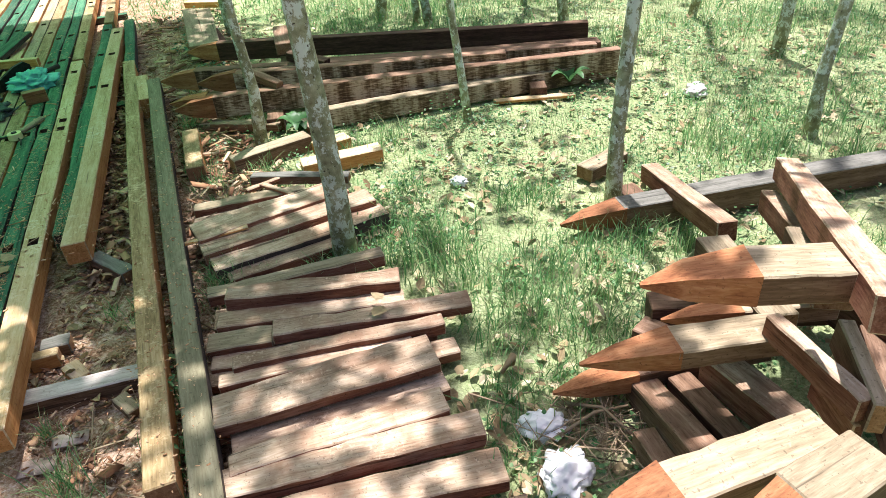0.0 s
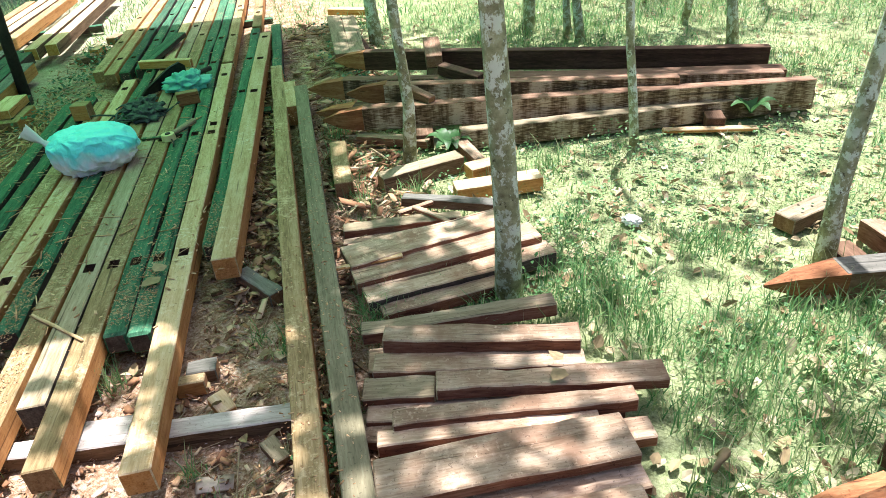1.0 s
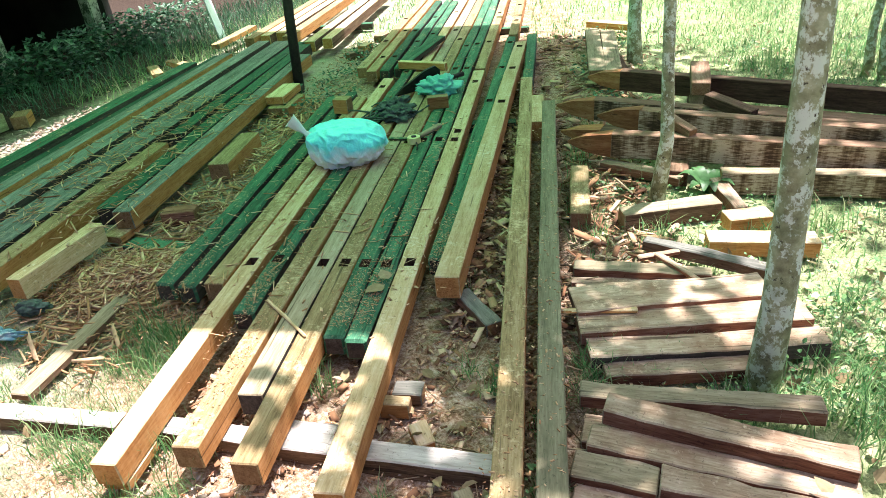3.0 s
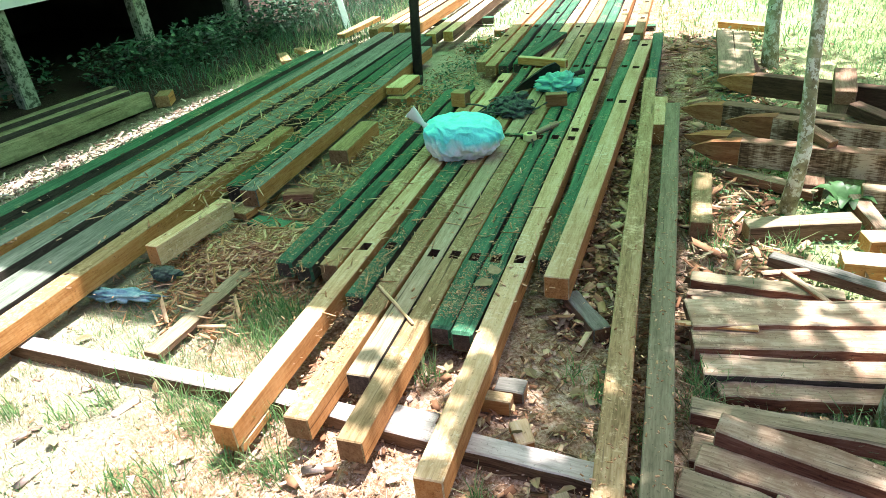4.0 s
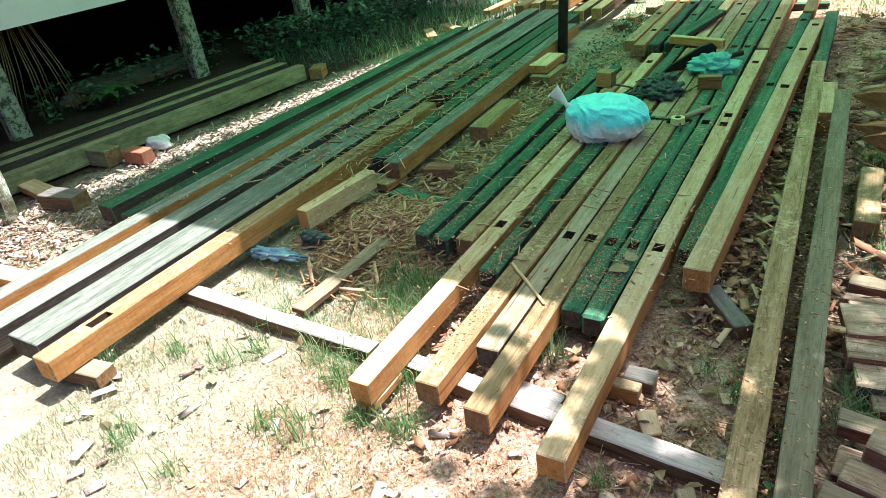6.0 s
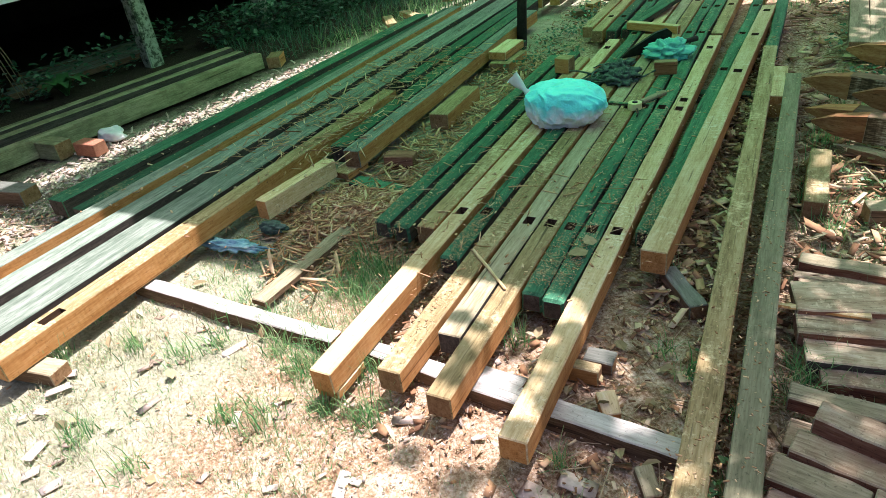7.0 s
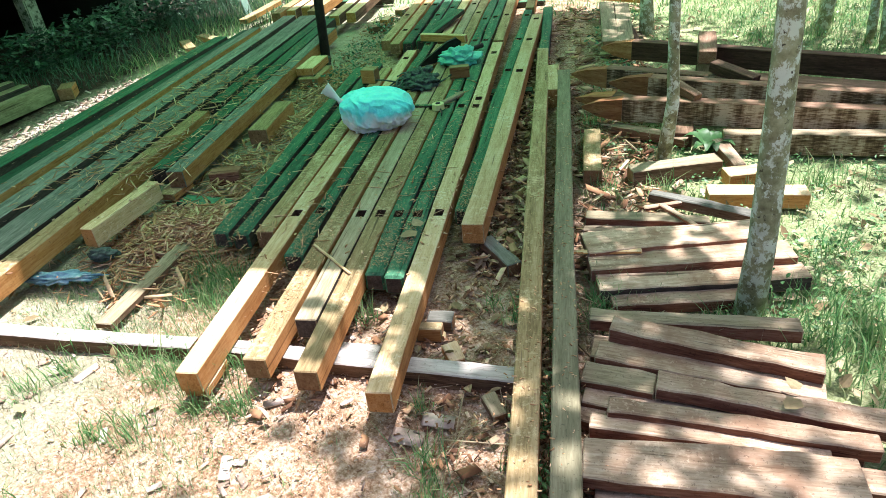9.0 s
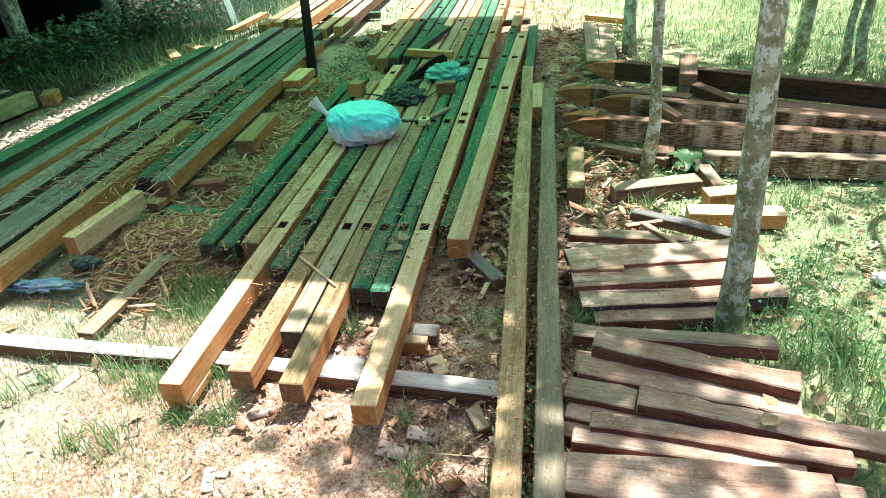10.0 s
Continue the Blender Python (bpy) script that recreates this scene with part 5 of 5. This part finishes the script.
h_ = 0.961 * x + 0.276 * y
ok = (h_ > -6.5) & (h_ < -5.05) & ~((0.9063 * x + 0.4226 * y > -5.2) & (-0.4226 * x + 0.9063 * y < 5.6))
x, y = x[ok], y[ok]
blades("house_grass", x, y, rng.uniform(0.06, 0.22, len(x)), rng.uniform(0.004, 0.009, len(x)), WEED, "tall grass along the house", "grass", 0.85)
x, y = scatter(9000, -7.9, -4.6, 3.5, 9.5)
h_, s_ = 0.961 * x + 0.276 * y, -0.276 * x + 0.961 * y
ok = (h_ > -5.25) & (h_ < -4.45 + 0.06 * (s_ - 5)) & (s_ > 4.9 + rng.uniform(-0.5, 0.8, len(x))) & (s_ < 9.5)
x, y = x[ok], y[ok]
blades("edge_grass", x, y, rng.uniform(0.08, 0.26, len(x)), rng.uniform(0.004, 0.009, len(x)), GRASS, "arching pale grass at the edge of the shade", "grass", 0.9)


def tufts(name, spots, n, length, spread, label, mat=GRASS, width=0.006):
    xs, ys, ls = [], [], []
    for cx, cy, k in spots:
        m = int(n * k)
        xs.append(rng.normal(cx, spread * k, m))
        ys.append(rng.normal(cy, spread * k, m))
        ls.append(rng.uniform(0.35, 1.0, m) * length * (0.6 + 0.4 * k))
    x, y, l = map(np.concatenate, (xs, ys, ls))
    return blades(name, x, y, l, rng.uniform(0.6, 1.0, len(x)) * width, mat, label, "grass", 0.6)


TUFTS = [(-0.28, 2.72, 1.2), (-0.12, 2.62, 1.3), (-0.05, 2.45, 1.2), (0.02, 2.3, 0.9), (-0.2, 2.5, 1.1), (0.3, 2.35, 1.2), (0.45, 2.5, 1.0), (0.6, 2.45, 1.0), (0.25, 2.2, 1.0),
         (0.55, 2.2, 1.0), (0.7, 2.6, 0.9), (0.1, 2.0, 0.8), (0.3, 2.0, 0.9), (0.35, 1.75, 0.7), (0.12, 1.68, 0.6), (0.16, 1.45, 0.6), (0.5, 1.95, 0.8), (0.2, 3.0, 0.8), (0.35, 2.95, 0.8),
         (-0.3, 3.1, 0.6), (0.72, 2.75, 0.9), (0.9, 2.55, 0.8), (1.4, 2.6, 1.0), (1.6, 2.4, 1.0), (1.9, 3.3, 1.1), (1.5, 3.4, 1.0), (2.3, 3.6, 1.2), (1.2, 3.6, 0.9),
         (-1.5, 3.4, 0.6), (-1.35, 3.2, 0.5), (-0.9, 3.2, 0.7), (-1.1, 3.32, 0.6), (-0.78, 2.95, 0.6), (-1.62, 3.7, 0.7), (-0.7, 3.5, 0.8), (-0.45, 3.7, 0.8), (-1.75, 4.0, 0.6), (-0.45, 2.42, 0.7), (-0.62, 2.34, 0.5), (-0.88, 2.40, 0.4), (-0.99, 2.5, 0.4), (-0.9, 2.62, 0.35)]
tufts("grass_tuft", TUFTS, 150, 0.17, 0.09, "dense green grass tufts between stacks")
SMALL = [(-1.0, 2.28, 0.9), (-1.01, 2.36, 0.9), (-0.98, 2.2, 0.6), (-0.90, 1.72, 0.6), (-0.92, 1.8, 0.5), (-0.86, 1.5, 0.7), (-0.80, 1.36, 0.7), (-1.16, 1.38, 0.8), (-1.06, 1.28, 0.8), (-2.36, 1.72, 1.0),
         (-2.44, 1.82, 1.0), (-2.30, 1.60, 0.9), (-2.55, 1.75, 0.7), (-2.12, 1.33, 0.8), (-2.18, 1.22, 0.9), (-1.98, 1.18, 0.7), (-1.86, 1.28, 0.7), (-2.4, 1.2, 0.8), (-2.6, 1.05, 0.7), (-2.2, 0.9, 0.6),
         (-1.9, 1.95, 0.5), (-1.78, 1.85, 0.6), (-3.2, 0.75, 0.5), (-1.38, 2.15, 0.4), (-1.25, 2.1, 0.5), (-1.62, 2.55, 0.3), (-1.30, 1.55, 0.4), (-1.02, 2.02, 0.5), (-1.08, 2.9, 0.5), (-1.35, 3.9, 0.6),
         (-2.67, 1.72, 0.7), (-2.72, 1.85, 0.7), (-2.45, 1.61, 0.7), (-2.55, 1.54, 0.5), (-2.33, 1.34, 0.9), (-2.05, 1.35, 0.8), (-1.96, 1.43, 0.7), (-2.24, 1.23, 1.0), (-1.95, 1.49, 0.6),
         (-2.54, 1.25, 0.9), (-2.76, 1.2, 0.8), (-1.85, 1.24, 0.6), (-2.64, 0.91, 0.7), (-2.48, 0.5, 0.7), (-2.12, 0.99, 0.9), (-2.53, 1.65, 0.7), (-2.55, 1.78, 0.7), (-0.8, 2.56, 0.8), (-2.85, 0.8, 0.6), (-3.0, 0.55, 0.7), (-2.2, 0.6, 0.6)]
tufts("small_tuft", SMALL, 85, 0.17, 0.045, "thin grass tufts between the timbers", width=0.005)
FAR = [(rng.uniform(-1.5, 5), rng.uniform(5.2, 9.5), rng.uniform(0.7, 1.6)) for _ in range(90)] + [(rng.uniform(1.0, 4.5), rng.uniform(3.0, 6.0), rng.uniform(0.6, 1.2)) for _ in range(45)]
tufts("field_tuft", FAR, 110, 0.13, 0.15, "scattered low grass tufts in the field", width=0.008)


def leaf_heap(name, spots, mat, label, category, size, kind="stuff", rise=0.12):
    bm = bmesh.new()
    r = random.Random(len(spots) + 5)
    for cx, cy, rad, n in spots:
        for _ in range(n):
            a = r.uniform(0, 6.28)
            k = rad * math.sqrt(r.random())
            c = Vector((cx + math.cos(a) * k, cy + math.sin(a) * k, r.uniform(0.0, rise)))
            d = Vector((r.uniform(-1, 1), r.uniform(-1, 1), r.uniform(-0.15, 0.5))).normalized()
            b = d.cross(Vector((r.uniform(-0.5, 0.5), r.uniform(-0.5, 0.5), 1))).normalized()
            l, w = size * r.uniform(0.6, 1.3), size * r.uniform(0.22, 0.38)
            nrm = d.cross(b) * l * 0.1
            pts = [c, c + d * l * 0.35 + b * w - nrm, c + d * l * 0.75 + b * w * 0.7 - nrm, c + d * l, c + d * l * 0.75 - b * w * 0.7 - nrm, c + d * l * 0.35 - b * w - nrm]
            vs = [bm.verts.new(p) for p in pts]
            bm.faces.new([vs[0], vs[1], vs[2], vs[3]])
            bm.faces.new([vs[0], vs[3], vs[4], vs[5]])
    return tagged(part(name, bm, mat), label, category, kind=kind)


leaf_heap("low_weeds", [(-0.05, 3.85, 0.24, 170), (0.15, 3.75, 0.22, 70), (-0.22, 3.8, 0.18, 60), (-0.35, 3.0, 0.15, 80), (-0.3, 2.62, 0.2, 80), (0.9, 4.0, 0.35, 260), (1.5, 3.9, 0.4, 260), (0.75, 3.4, 0.3, 120),
                        (1.3, 5.2, 0.5, 300), (2.2, 4.2, 0.6, 420), (0.0, 5.7, 0.5, 250), (-0.7, 5.8, 0.5, 250), (2.6, 5.4, 0.7, 420), (-0.97, 1.75, 0.07, 50), (-0.93, 1.62, 0.06, 40), (-0.83, 1.42, 0.06, 40), (-1.2, 2.12, 0.08, 20)],
          LEAF, "low broad-leaved weeds in the grass", "weeds", 0.022)
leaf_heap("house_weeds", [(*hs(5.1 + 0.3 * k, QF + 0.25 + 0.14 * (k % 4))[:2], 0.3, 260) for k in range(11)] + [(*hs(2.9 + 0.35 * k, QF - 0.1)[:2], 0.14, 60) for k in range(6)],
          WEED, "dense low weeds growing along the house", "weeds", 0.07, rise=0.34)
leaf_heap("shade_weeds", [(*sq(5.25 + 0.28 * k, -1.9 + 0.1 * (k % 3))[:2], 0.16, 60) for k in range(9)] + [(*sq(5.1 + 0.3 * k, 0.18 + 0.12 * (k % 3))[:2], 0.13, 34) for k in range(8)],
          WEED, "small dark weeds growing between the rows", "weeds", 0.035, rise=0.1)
leaf_heap("fallen_leaves", [(0.3, 2.4, 1.0, 260), (-0.6, 3.3, 0.8, 160), (1.6, 4.0, 1.6, 420), (0.3, 1.6, 0.35, 120), (-1.2, 2.6, 0.9, 160), (0.5, 6.5, 2.5, 500), (-2.5, 0.9, 0.9, 24)], DRYLEAF, "dry fallen leaves scattered on the ground", "leaves", 0.055, rise=0.012)


def clover(name, n, x0, x1, y0, y1, size, label):
    x, y = scatter(n, x0, x1, y0, y1)
    d = vnoise(x, y, 2.3, 31) + 0.5 * vnoise(x, y, 7.0, 33)
    ok = ~keep_off(x, y) & (d + rng.uniform(-0.3, 0.3, n) > 0.05) & (0.9063 * x + 0.4226 * y > 0.15)
    x, y = x[ok], y[ok]
    m = len(x)
    a, l, w = rng.uniform(0, math.tau, m), size * rng.uniform(0.5, 1.3, m), size * rng.uniform(0.25, 0.5, m)
    ca, sa, z, up = np.cos(a), np.sin(a), rng.uniform(0.0, 0.05, m), rng.uniform(-0.3, 0.6, m)
    tw = rng.uniform(-0.5, 0.5, m)
    v = np.empty((m, 4, 3))
    for i, (f, g) in enumerate(((0, 0), (0.5, 1), (1, 0), (0.5, -1))):
        v[:, i] = np.stack([x + ca * l * f - sa * w * g, y + sa * l * f + ca * w * g, z + up * l * f + tw * w * g], 1)
    return tagged(arrays(name, v.reshape(-1, 3), np.arange(4 * m), 4, LEAF), label, "weeds", kind="stuff")


clover("field_clover", 60000, -1.6, 5.0, 1.2, 9.0, 0.02, "small round-leaved weeds scattered through the field")


def big_leaf_plant(name, at, n, size, tilt, label, mat=LEAF):
    r = random.Random(n)
    root = tagged(new(name), label, "plant")
    root.location = at
    for k in range(n):
        a = k * math.tau / n + r.uniform(-0.3, 0.3)
        d, up = Vector((math.cos(a), math.sin(a), 0)), Vector((0, 0, 1))
        b = Vector((-math.sin(a), math.cos(a), 0))
        bm = bmesh.new()
        l = size * r.uniform(0.8, 1.2)
        rows_ = []
        for i in range(6):
            t = i / 5
            c = d * (l * t * 0.9) + up * (l * (tilt * t - 0.75 * t * t * tilt))
            w = size * 0.2 * math.sin(math.pi * (0.08 + 0.9 * t)) + 0.003
            rows_.append([bm.verts.new(c - b * w + up * w * 0.25), bm.verts.new(c), bm.verts.new(c + b * w + up * w * 0.25)])
        for p, q in zip(rows_, rows_[1:]):
            for j in range(2):
                bm.faces.new([p[j], p[j + 1], q[j + 1], q[j]])
        part("leaf", bm, mat, root, smooth=True)
    return root


big_leaf_plant("broad_leaf_plant", (-1.03, 3.84, 0.0), 11, 0.14, 1.9, "green broad-leaved plant before the stacked stakes")
big_leaf_plant("broad_leaf_plant", (0.50, 2.26, 0.0), 4, 0.06, 2.2, "yellowing broad-leaved seedling in the grass", STRAW)
big_leaf_plant("broad_leaf_plant", (0.60, 4.35, 0.05), 5, 0.14, 1.6, "pale green seedling beside the stack")
big_leaf_plant("broad_leaf_plant", tuple(hs(3.4, QF + 0.05, 0.0)), 9, 0.26, 1.8, "dark green weed beside a house post")
tagged(leaf_heap("loose_leaf", [(-1.83, 2.30, 0.02, 2)], DRYLEAF, "dry yellow leaf on a timber", "leaf", 0.1, kind="thing"), "dry yellow leaf lying on a timber", "leaf").matrix_world = Matrix.Translation((0, 0, 0.144)) @ Matrix.Diagonal((1, 1, 0.15, 1))
tagged(leaf_heap("loose_leaf", [(-0.28, 2.03, 0.02, 2)], DRYLEAF, "dry pale leaf on a plank", "leaf", 0.08, kind="thing"), "dry pale leaf lying on a plank", "leaf").matrix_world = Matrix.Translation((0, 0, 0.122)) @ Matrix.Diagonal((1, 1, 0.15, 1))


def chips(name, x, y, z, size, mat, label, flat=0.11, aspect=0.4, category="wood chips", tilt=0.35):
    """Thin split pieces, each a small slab."""
    n = len(x)
    l = size * rng.uniform(0.4, 1.2, n)
    w, h = l * aspect * rng.uniform(0.5, 1.2, n), l * flat * rng.uniform(0.3, 1.0, n)
    yaw, pit, rol = rng.uniform(0, math.tau, n), rng.normal(0, tilt, n), rng.normal(0, tilt, n)
    cy_, sy_ = np.cos(yaw), np.sin(yaw)
    corners_ = np.array([(i, j, k) for k in (-0.5, 0.5) for j in (-0.5, 0.5) for i in (-0.5, 0.5)])
    c = corners_[None] * np.stack([l, w, h], 1)[:, None]
    c[:, :, 0] *= 1 + 0.35 * rng.uniform(-1, 1, (n, 8))
    c[:, :, 2] += c[:, :, 0] * np.sin(pit)[:, None] + c[:, :, 1] * np.sin(rol)[:, None]
    px = c[:, :, 0] * cy_[:, None] - c[:, :, 1] * sy_[:, None] + x[:, None]
    py = c[:, :, 0] * sy_[:, None] + c[:, :, 1] * cy_[:, None] + y[:, None]
    v = np.stack([px, py, c[:, :, 2] + z[:, None] + h[:, None] / 2], 2)
    f = np.array([0, 2, 3, 1, 4, 5, 7, 6, 0, 1, 5, 4, 2, 6, 7, 3, 0, 4, 6, 2, 1, 3, 7, 5])[None] + 8 * np.arange(n)[:, None]
    return tagged(arrays(name, v.reshape(-1, 3), f.ravel(), 4, mat), label, category, kind="stuff")


def strip(n, s0, s1, q0, q1):
    wide = min(s1 - s0, q1 - q0) * 0.12
    s, q = rng.uniform(s0, s1, n) + rng.normal(0, 0.12, n), rng.uniform(q0, q1, n) + rng.normal(0, wide, n)
    return -0.4226 * s + 0.9063 * q, 0.9063 * s + 0.4226 * q


def flat_z(n, a=-0.002, b=0.012):
    return rng.uniform(a, b, n)


x, y = strip(210, 2.75, 5.8, -0.41, -0.24)
chips("large_chips_between_timbers", x, y, flat_z(len(x), 0.02, 0.05), rng.uniform(0.03, 0.08, len(x)), CHIP, "large flat hewn chips between timbers", flat=0.05, aspect=0.5, tilt=0.25)
x, y = strip(3000, 2.75, 5.8, -0.44, -0.2)
chips("chips_between_timbers", x, y, flat_z(len(x), 0.0, 0.04), rng.uniform(0.006, 0.034, len(x)) * rng.choice((1.0, 1.0, 1.0, 2.0), len(x)), CHIP, "split wood chips lying between timbers", flat=0.08)
x, y = strip(700, 1.6, 2.9, -0.56, -0.2)
chips("chips_on_sawdust", x, y, flat_z(len(x)), rng.uniform(0.006, 0.03, len(x)), CHIP, "small wood chips on sawdust")
x, y = strip(80, 1.6, 2.9, -0.55, -0.22)
chips("flat_chips_on_sawdust", x, y, flat_z(len(x)), rng.uniform(0.025, 0.06, len(x)), CHIP, "flat hewn chips lying on sawdust", flat=0.06, aspect=0.6, tilt=0.1)
x, y = strip(90, 1.5, 3.0, -0.55, -0.22)
chips("twigs_on_sawdust", x, y, flat_z(len(x), 0.0, 0.01), rng.uniform(0.06, 0.2, len(x)), TWIG, "thin dry twigs lying on sawdust", flat=0.02, aspect=0.02, category="twigs", tilt=0.05)
x, y = strip(260, 0.9, 3.6, 0.02, 0.07)
chips("dry_vines", x, y, rng.uniform(0.0, 0.05, len(x)), rng.uniform(0.05, 0.16, len(x)), TWIG, "tangled dry stalks between a timber and the planks", flat=0.025, aspect=0.028, category="twigs", tilt=0.4)
x, y = strip(900, 1.6, 5.2, -0.14, -0.08)
chips("chips_in_gap", x, y, flat_z(len(x), 0, 0.03), rng.uniform(0.008, 0.035, len(x)), CHIP, "wood chips in the gap of two timbers")
x, y = strip(230, 2.7, 4.6, 0.02, 0.42)
chips("large_chips_by_pile", x, y, flat_z(len(x), 0.005, 0.04), rng.uniform(0.05, 0.15, len(x)), CHIP, "long split chips beside the planks", flat=0.06, aspect=0.25, tilt=0.2)
x, y = strip(1500, 2.7, 4.8, 0.0, 0.45)
chips("chips_by_pile", x, y, flat_z(len(x), 0, 0.02), rng.uniform(0.008, 0.04, len(x)) * rng.choice((1.0, 1.0, 1.8), len(x)), CHIP, "wood chips and bark beside the planks", aspect=0.27)
x, y = strip(520, 1.55, 2.35, -1.5, -0.4)
chips("chips_in_front", x, y, flat_z(len(x)), rng.uniform(0.003, 0.018, len(x)) * rng.choice((1.0, 1.0, 1.0, 1.0, 1.0, 2.2), len(x)), PALECHIP, "pale wood chips before the timber ends", flat=0.05, tilt=0.15)
x, y = strip(600, 2.0, 3.0, -1.25, -0.66)
chips("chips_under_row", x, y, flat_z(len(x)), rng.uniform(0.008, 0.05, len(x)), CHIP, "reddish wood chips under the timber ends", aspect=0.4)
x, y = strip(5200, 1.9, 5.8, -4.5, -3.66)
# Pale chips end near the eave's shadow edge, so their colour brightens the sunlit strip.
ok = 0.961 * x + 0.276 * y > -4.84 + rng.normal(0, 0.05, len(x))
x, y = x[ok], y[ok]
chips("chips_by_house", x, y, flat_z(len(x), 0, 0.015), rng.uniform(0.008, 0.06, len(x)), PALECHIP, "pale wood chips on a sunlit strip")
x, y = strip(9000, 0.7, 2.1, -2.2, 0.0)
chips("fine_chips_in_front", x, y, flat_z(len(x), -0.004, 0.004), rng.uniform(0.002, 0.010, len(x)), PALECHIP, "fine chips and sawdust on open ground", flat=0.05, tilt=0.15)
x, y = strip(70, 0.9, 2.2, -2.4, -0.3)
chips("flat_slabs_in_front", x, y, flat_z(len(x), -0.008, -0.002), rng.uniform(0.04, 0.1, len(x)), PALECHIP, "flat pale slabs half sunk in sawdust", flat=0.07, aspect=0.6, tilt=0.05)
# chips and dust on the timber tops
x, y = strip(1700, 2.6, 6.8, -1.6, -0.4)
chips("crumbs_on_row", x, y, flat_z(len(x), TOP, TOP + 0.003), rng.uniform(0.004, 0.022, len(x)), SHAVING, "wood crumbs scattered on the timbers", tilt=0.1)
x, y = strip(500, 2.6, 6.2, -3.5, -2.2)
chips("crumbs_on_side_row", x, y, flat_z(len(x), LT, LT + 0.004), rng.uniform(0.006, 0.03, len(x)), CHIP, "wood chips scattered on the side timbers", tilt=0.1)
x, y = strip(1500, 1.5, 5.2, -0.26, 0.0)
chips("crumbs_on_lone_timbers", x, y, flat_z(len(x), TOP - 0.002, TOP + 0.002), rng.uniform(0.003, 0.014, len(x)), SHAVING, "sawdust crumbs on the lone timbers", tilt=0.1)
x, y = strip(1300, 1.6, 2.9, -3.2, -0.56)
chips("crumbs_by_ends", x, y, flat_z(len(x), 0.0, 0.006), rng.uniform(0.004, 0.02, len(x)), SHAVING, "sawdust crumbs by the timber ends", tilt=0.2)
for s0_, q0_, n_ in ((2.7, -0.81, 1300), (2.85, -1.2, 900), (3.2, -0.52, 900), (3.0, -1.53, 500), (3.0, -1.63, 500), (2.75, -0.73, 1500), (2.5, -1.1, 700), (3.3, -1.1, 900), (3.6, -0.72, 700), (3.45, -0.9, 600)):
    ss, qq = rng.normal(s0_, 0.22, n_), np.clip(rng.normal(q0_, 0.02, n_), q0_ - 0.036, q0_ + 0.036)
    ok = ss > (2.58 if q0_ > -1.0 else 2.05)
    ss, qq = ss[ok], qq[ok]
    chips("sawdust_on_timber", -0.4226 * ss + 0.9063 * qq, 0.9063 * ss + 0.4226 * qq, flat_z(len(ss), TOP - 0.002, TOP + 0.004), rng.uniform(0.002, 0.009, len(ss)), SHAVING, "orange sawdust and crumbs heaped on a timber", tilt=0.2, category="sawdust")
# shavings: a heap, and wisps over the timbers
n = 6500
a_, k_ = rng.uniform(0, math.tau, n), np.abs(rng.normal(0, 0.55, n))
x, y = -3.02 + 0.42 * k_ * np.cos(a_) - 0.2 * k_ * np.sin(a_), 1.98 + 0.2 * k_ * np.cos(a_) + 0.36 * k_ * np.sin(a_)
chips("shavings_heap", x, y, np.maximum(0, 0.09 * (1 - k_)) * rng.uniform(0.2, 1, n), rng.uniform(0.03, 0.1, n), SHAVING, "heap of long curled wood shavings", flat=0.07, aspect=0.12, category="wood shavings", tilt=0.16)
x, y = strip(2600, 2.6, 5.6, -2.12, -1.68)
chips("shavings_in_gap", x, y, flat_z(len(x), 0, 0.05), rng.uniform(0.03, 0.11, len(x)), SHAVING, "long wood shavings in the gap of two rows", flat=0.06, aspect=0.11, category="wood shavings", tilt=0.3)
x, y = strip(1000, 3.2, 5.4, -2.95, -2.2)
chips("shavings_on_timbers", x, y, flat_z(len(x), LT, LT + 0.02), rng.uniform(0.03, 0.1, len(x)), SHAVING, "wisps of shavings on the side timbers", flat=0.05, aspect=0.08, category="wood shavings", tilt=0.15)
x, y = strip(420, 2.6, 5.0, -1.65, -0.6)
chips("shavings_on_row", x, y, flat_z(len(x), TOP, TOP + 0.006), rng.uniform(0.02, 0.08, len(x)), SHAVING, "wisps of straw and shavings on the timbers", flat=0.04, aspect=0.07, category="wood shavings", tilt=0.08)
x, y = strip(260, 4.4, 7.4, -0.22, 0.6)
chips("large_litter_beyond", x, y, flat_z(len(x), 0.005, 0.03), rng.uniform(0.05, 0.14, len(x)), CHIP, "broken boards and chips beside the stack", flat=0.08, aspect=0.35, tilt=0.2)
x, y = strip(2600, 4.4, 7.4, -0.28, 0.75)
chips("litter_beyond", x, y, flat_z(len(x), 0, 0.03), rng.uniform(0.006, 0.035, len(x)), CHIP, "chips and bark litter beside the stack", aspect=0.3)
x, y = strip(2200, 5.0, 7.6, -2.12, -1.66)
chips("litter_by_pole", x, y, flat_z(len(x), 0, 0.03), rng.uniform(0.006, 0.035, len(x)), CHIP, "dark chips and bark litter round the pole", aspect=0.3)
x, y = strip(1400, 1.5, 2.6, -4.3, -3.5)
chips("litter_by_stick", x, y, flat_z(len(x), 0, 0.02), rng.uniform(0.008, 0.04, len(x)), CHIP, "fine chips beside the outer timbers", aspect=0.35)
x, y = rng.normal(0.42, 0.12, 260), rng.normal(1.56, 0.1, 260)
chips("dry_twigs", x, y, rng.uniform(0, 0.05, 260), rng.uniform(0.05, 0.18, 260), TWIG, "heap of dry twigs and stalks", flat=0.025, aspect=0.028, category="twigs", tilt=0.35)
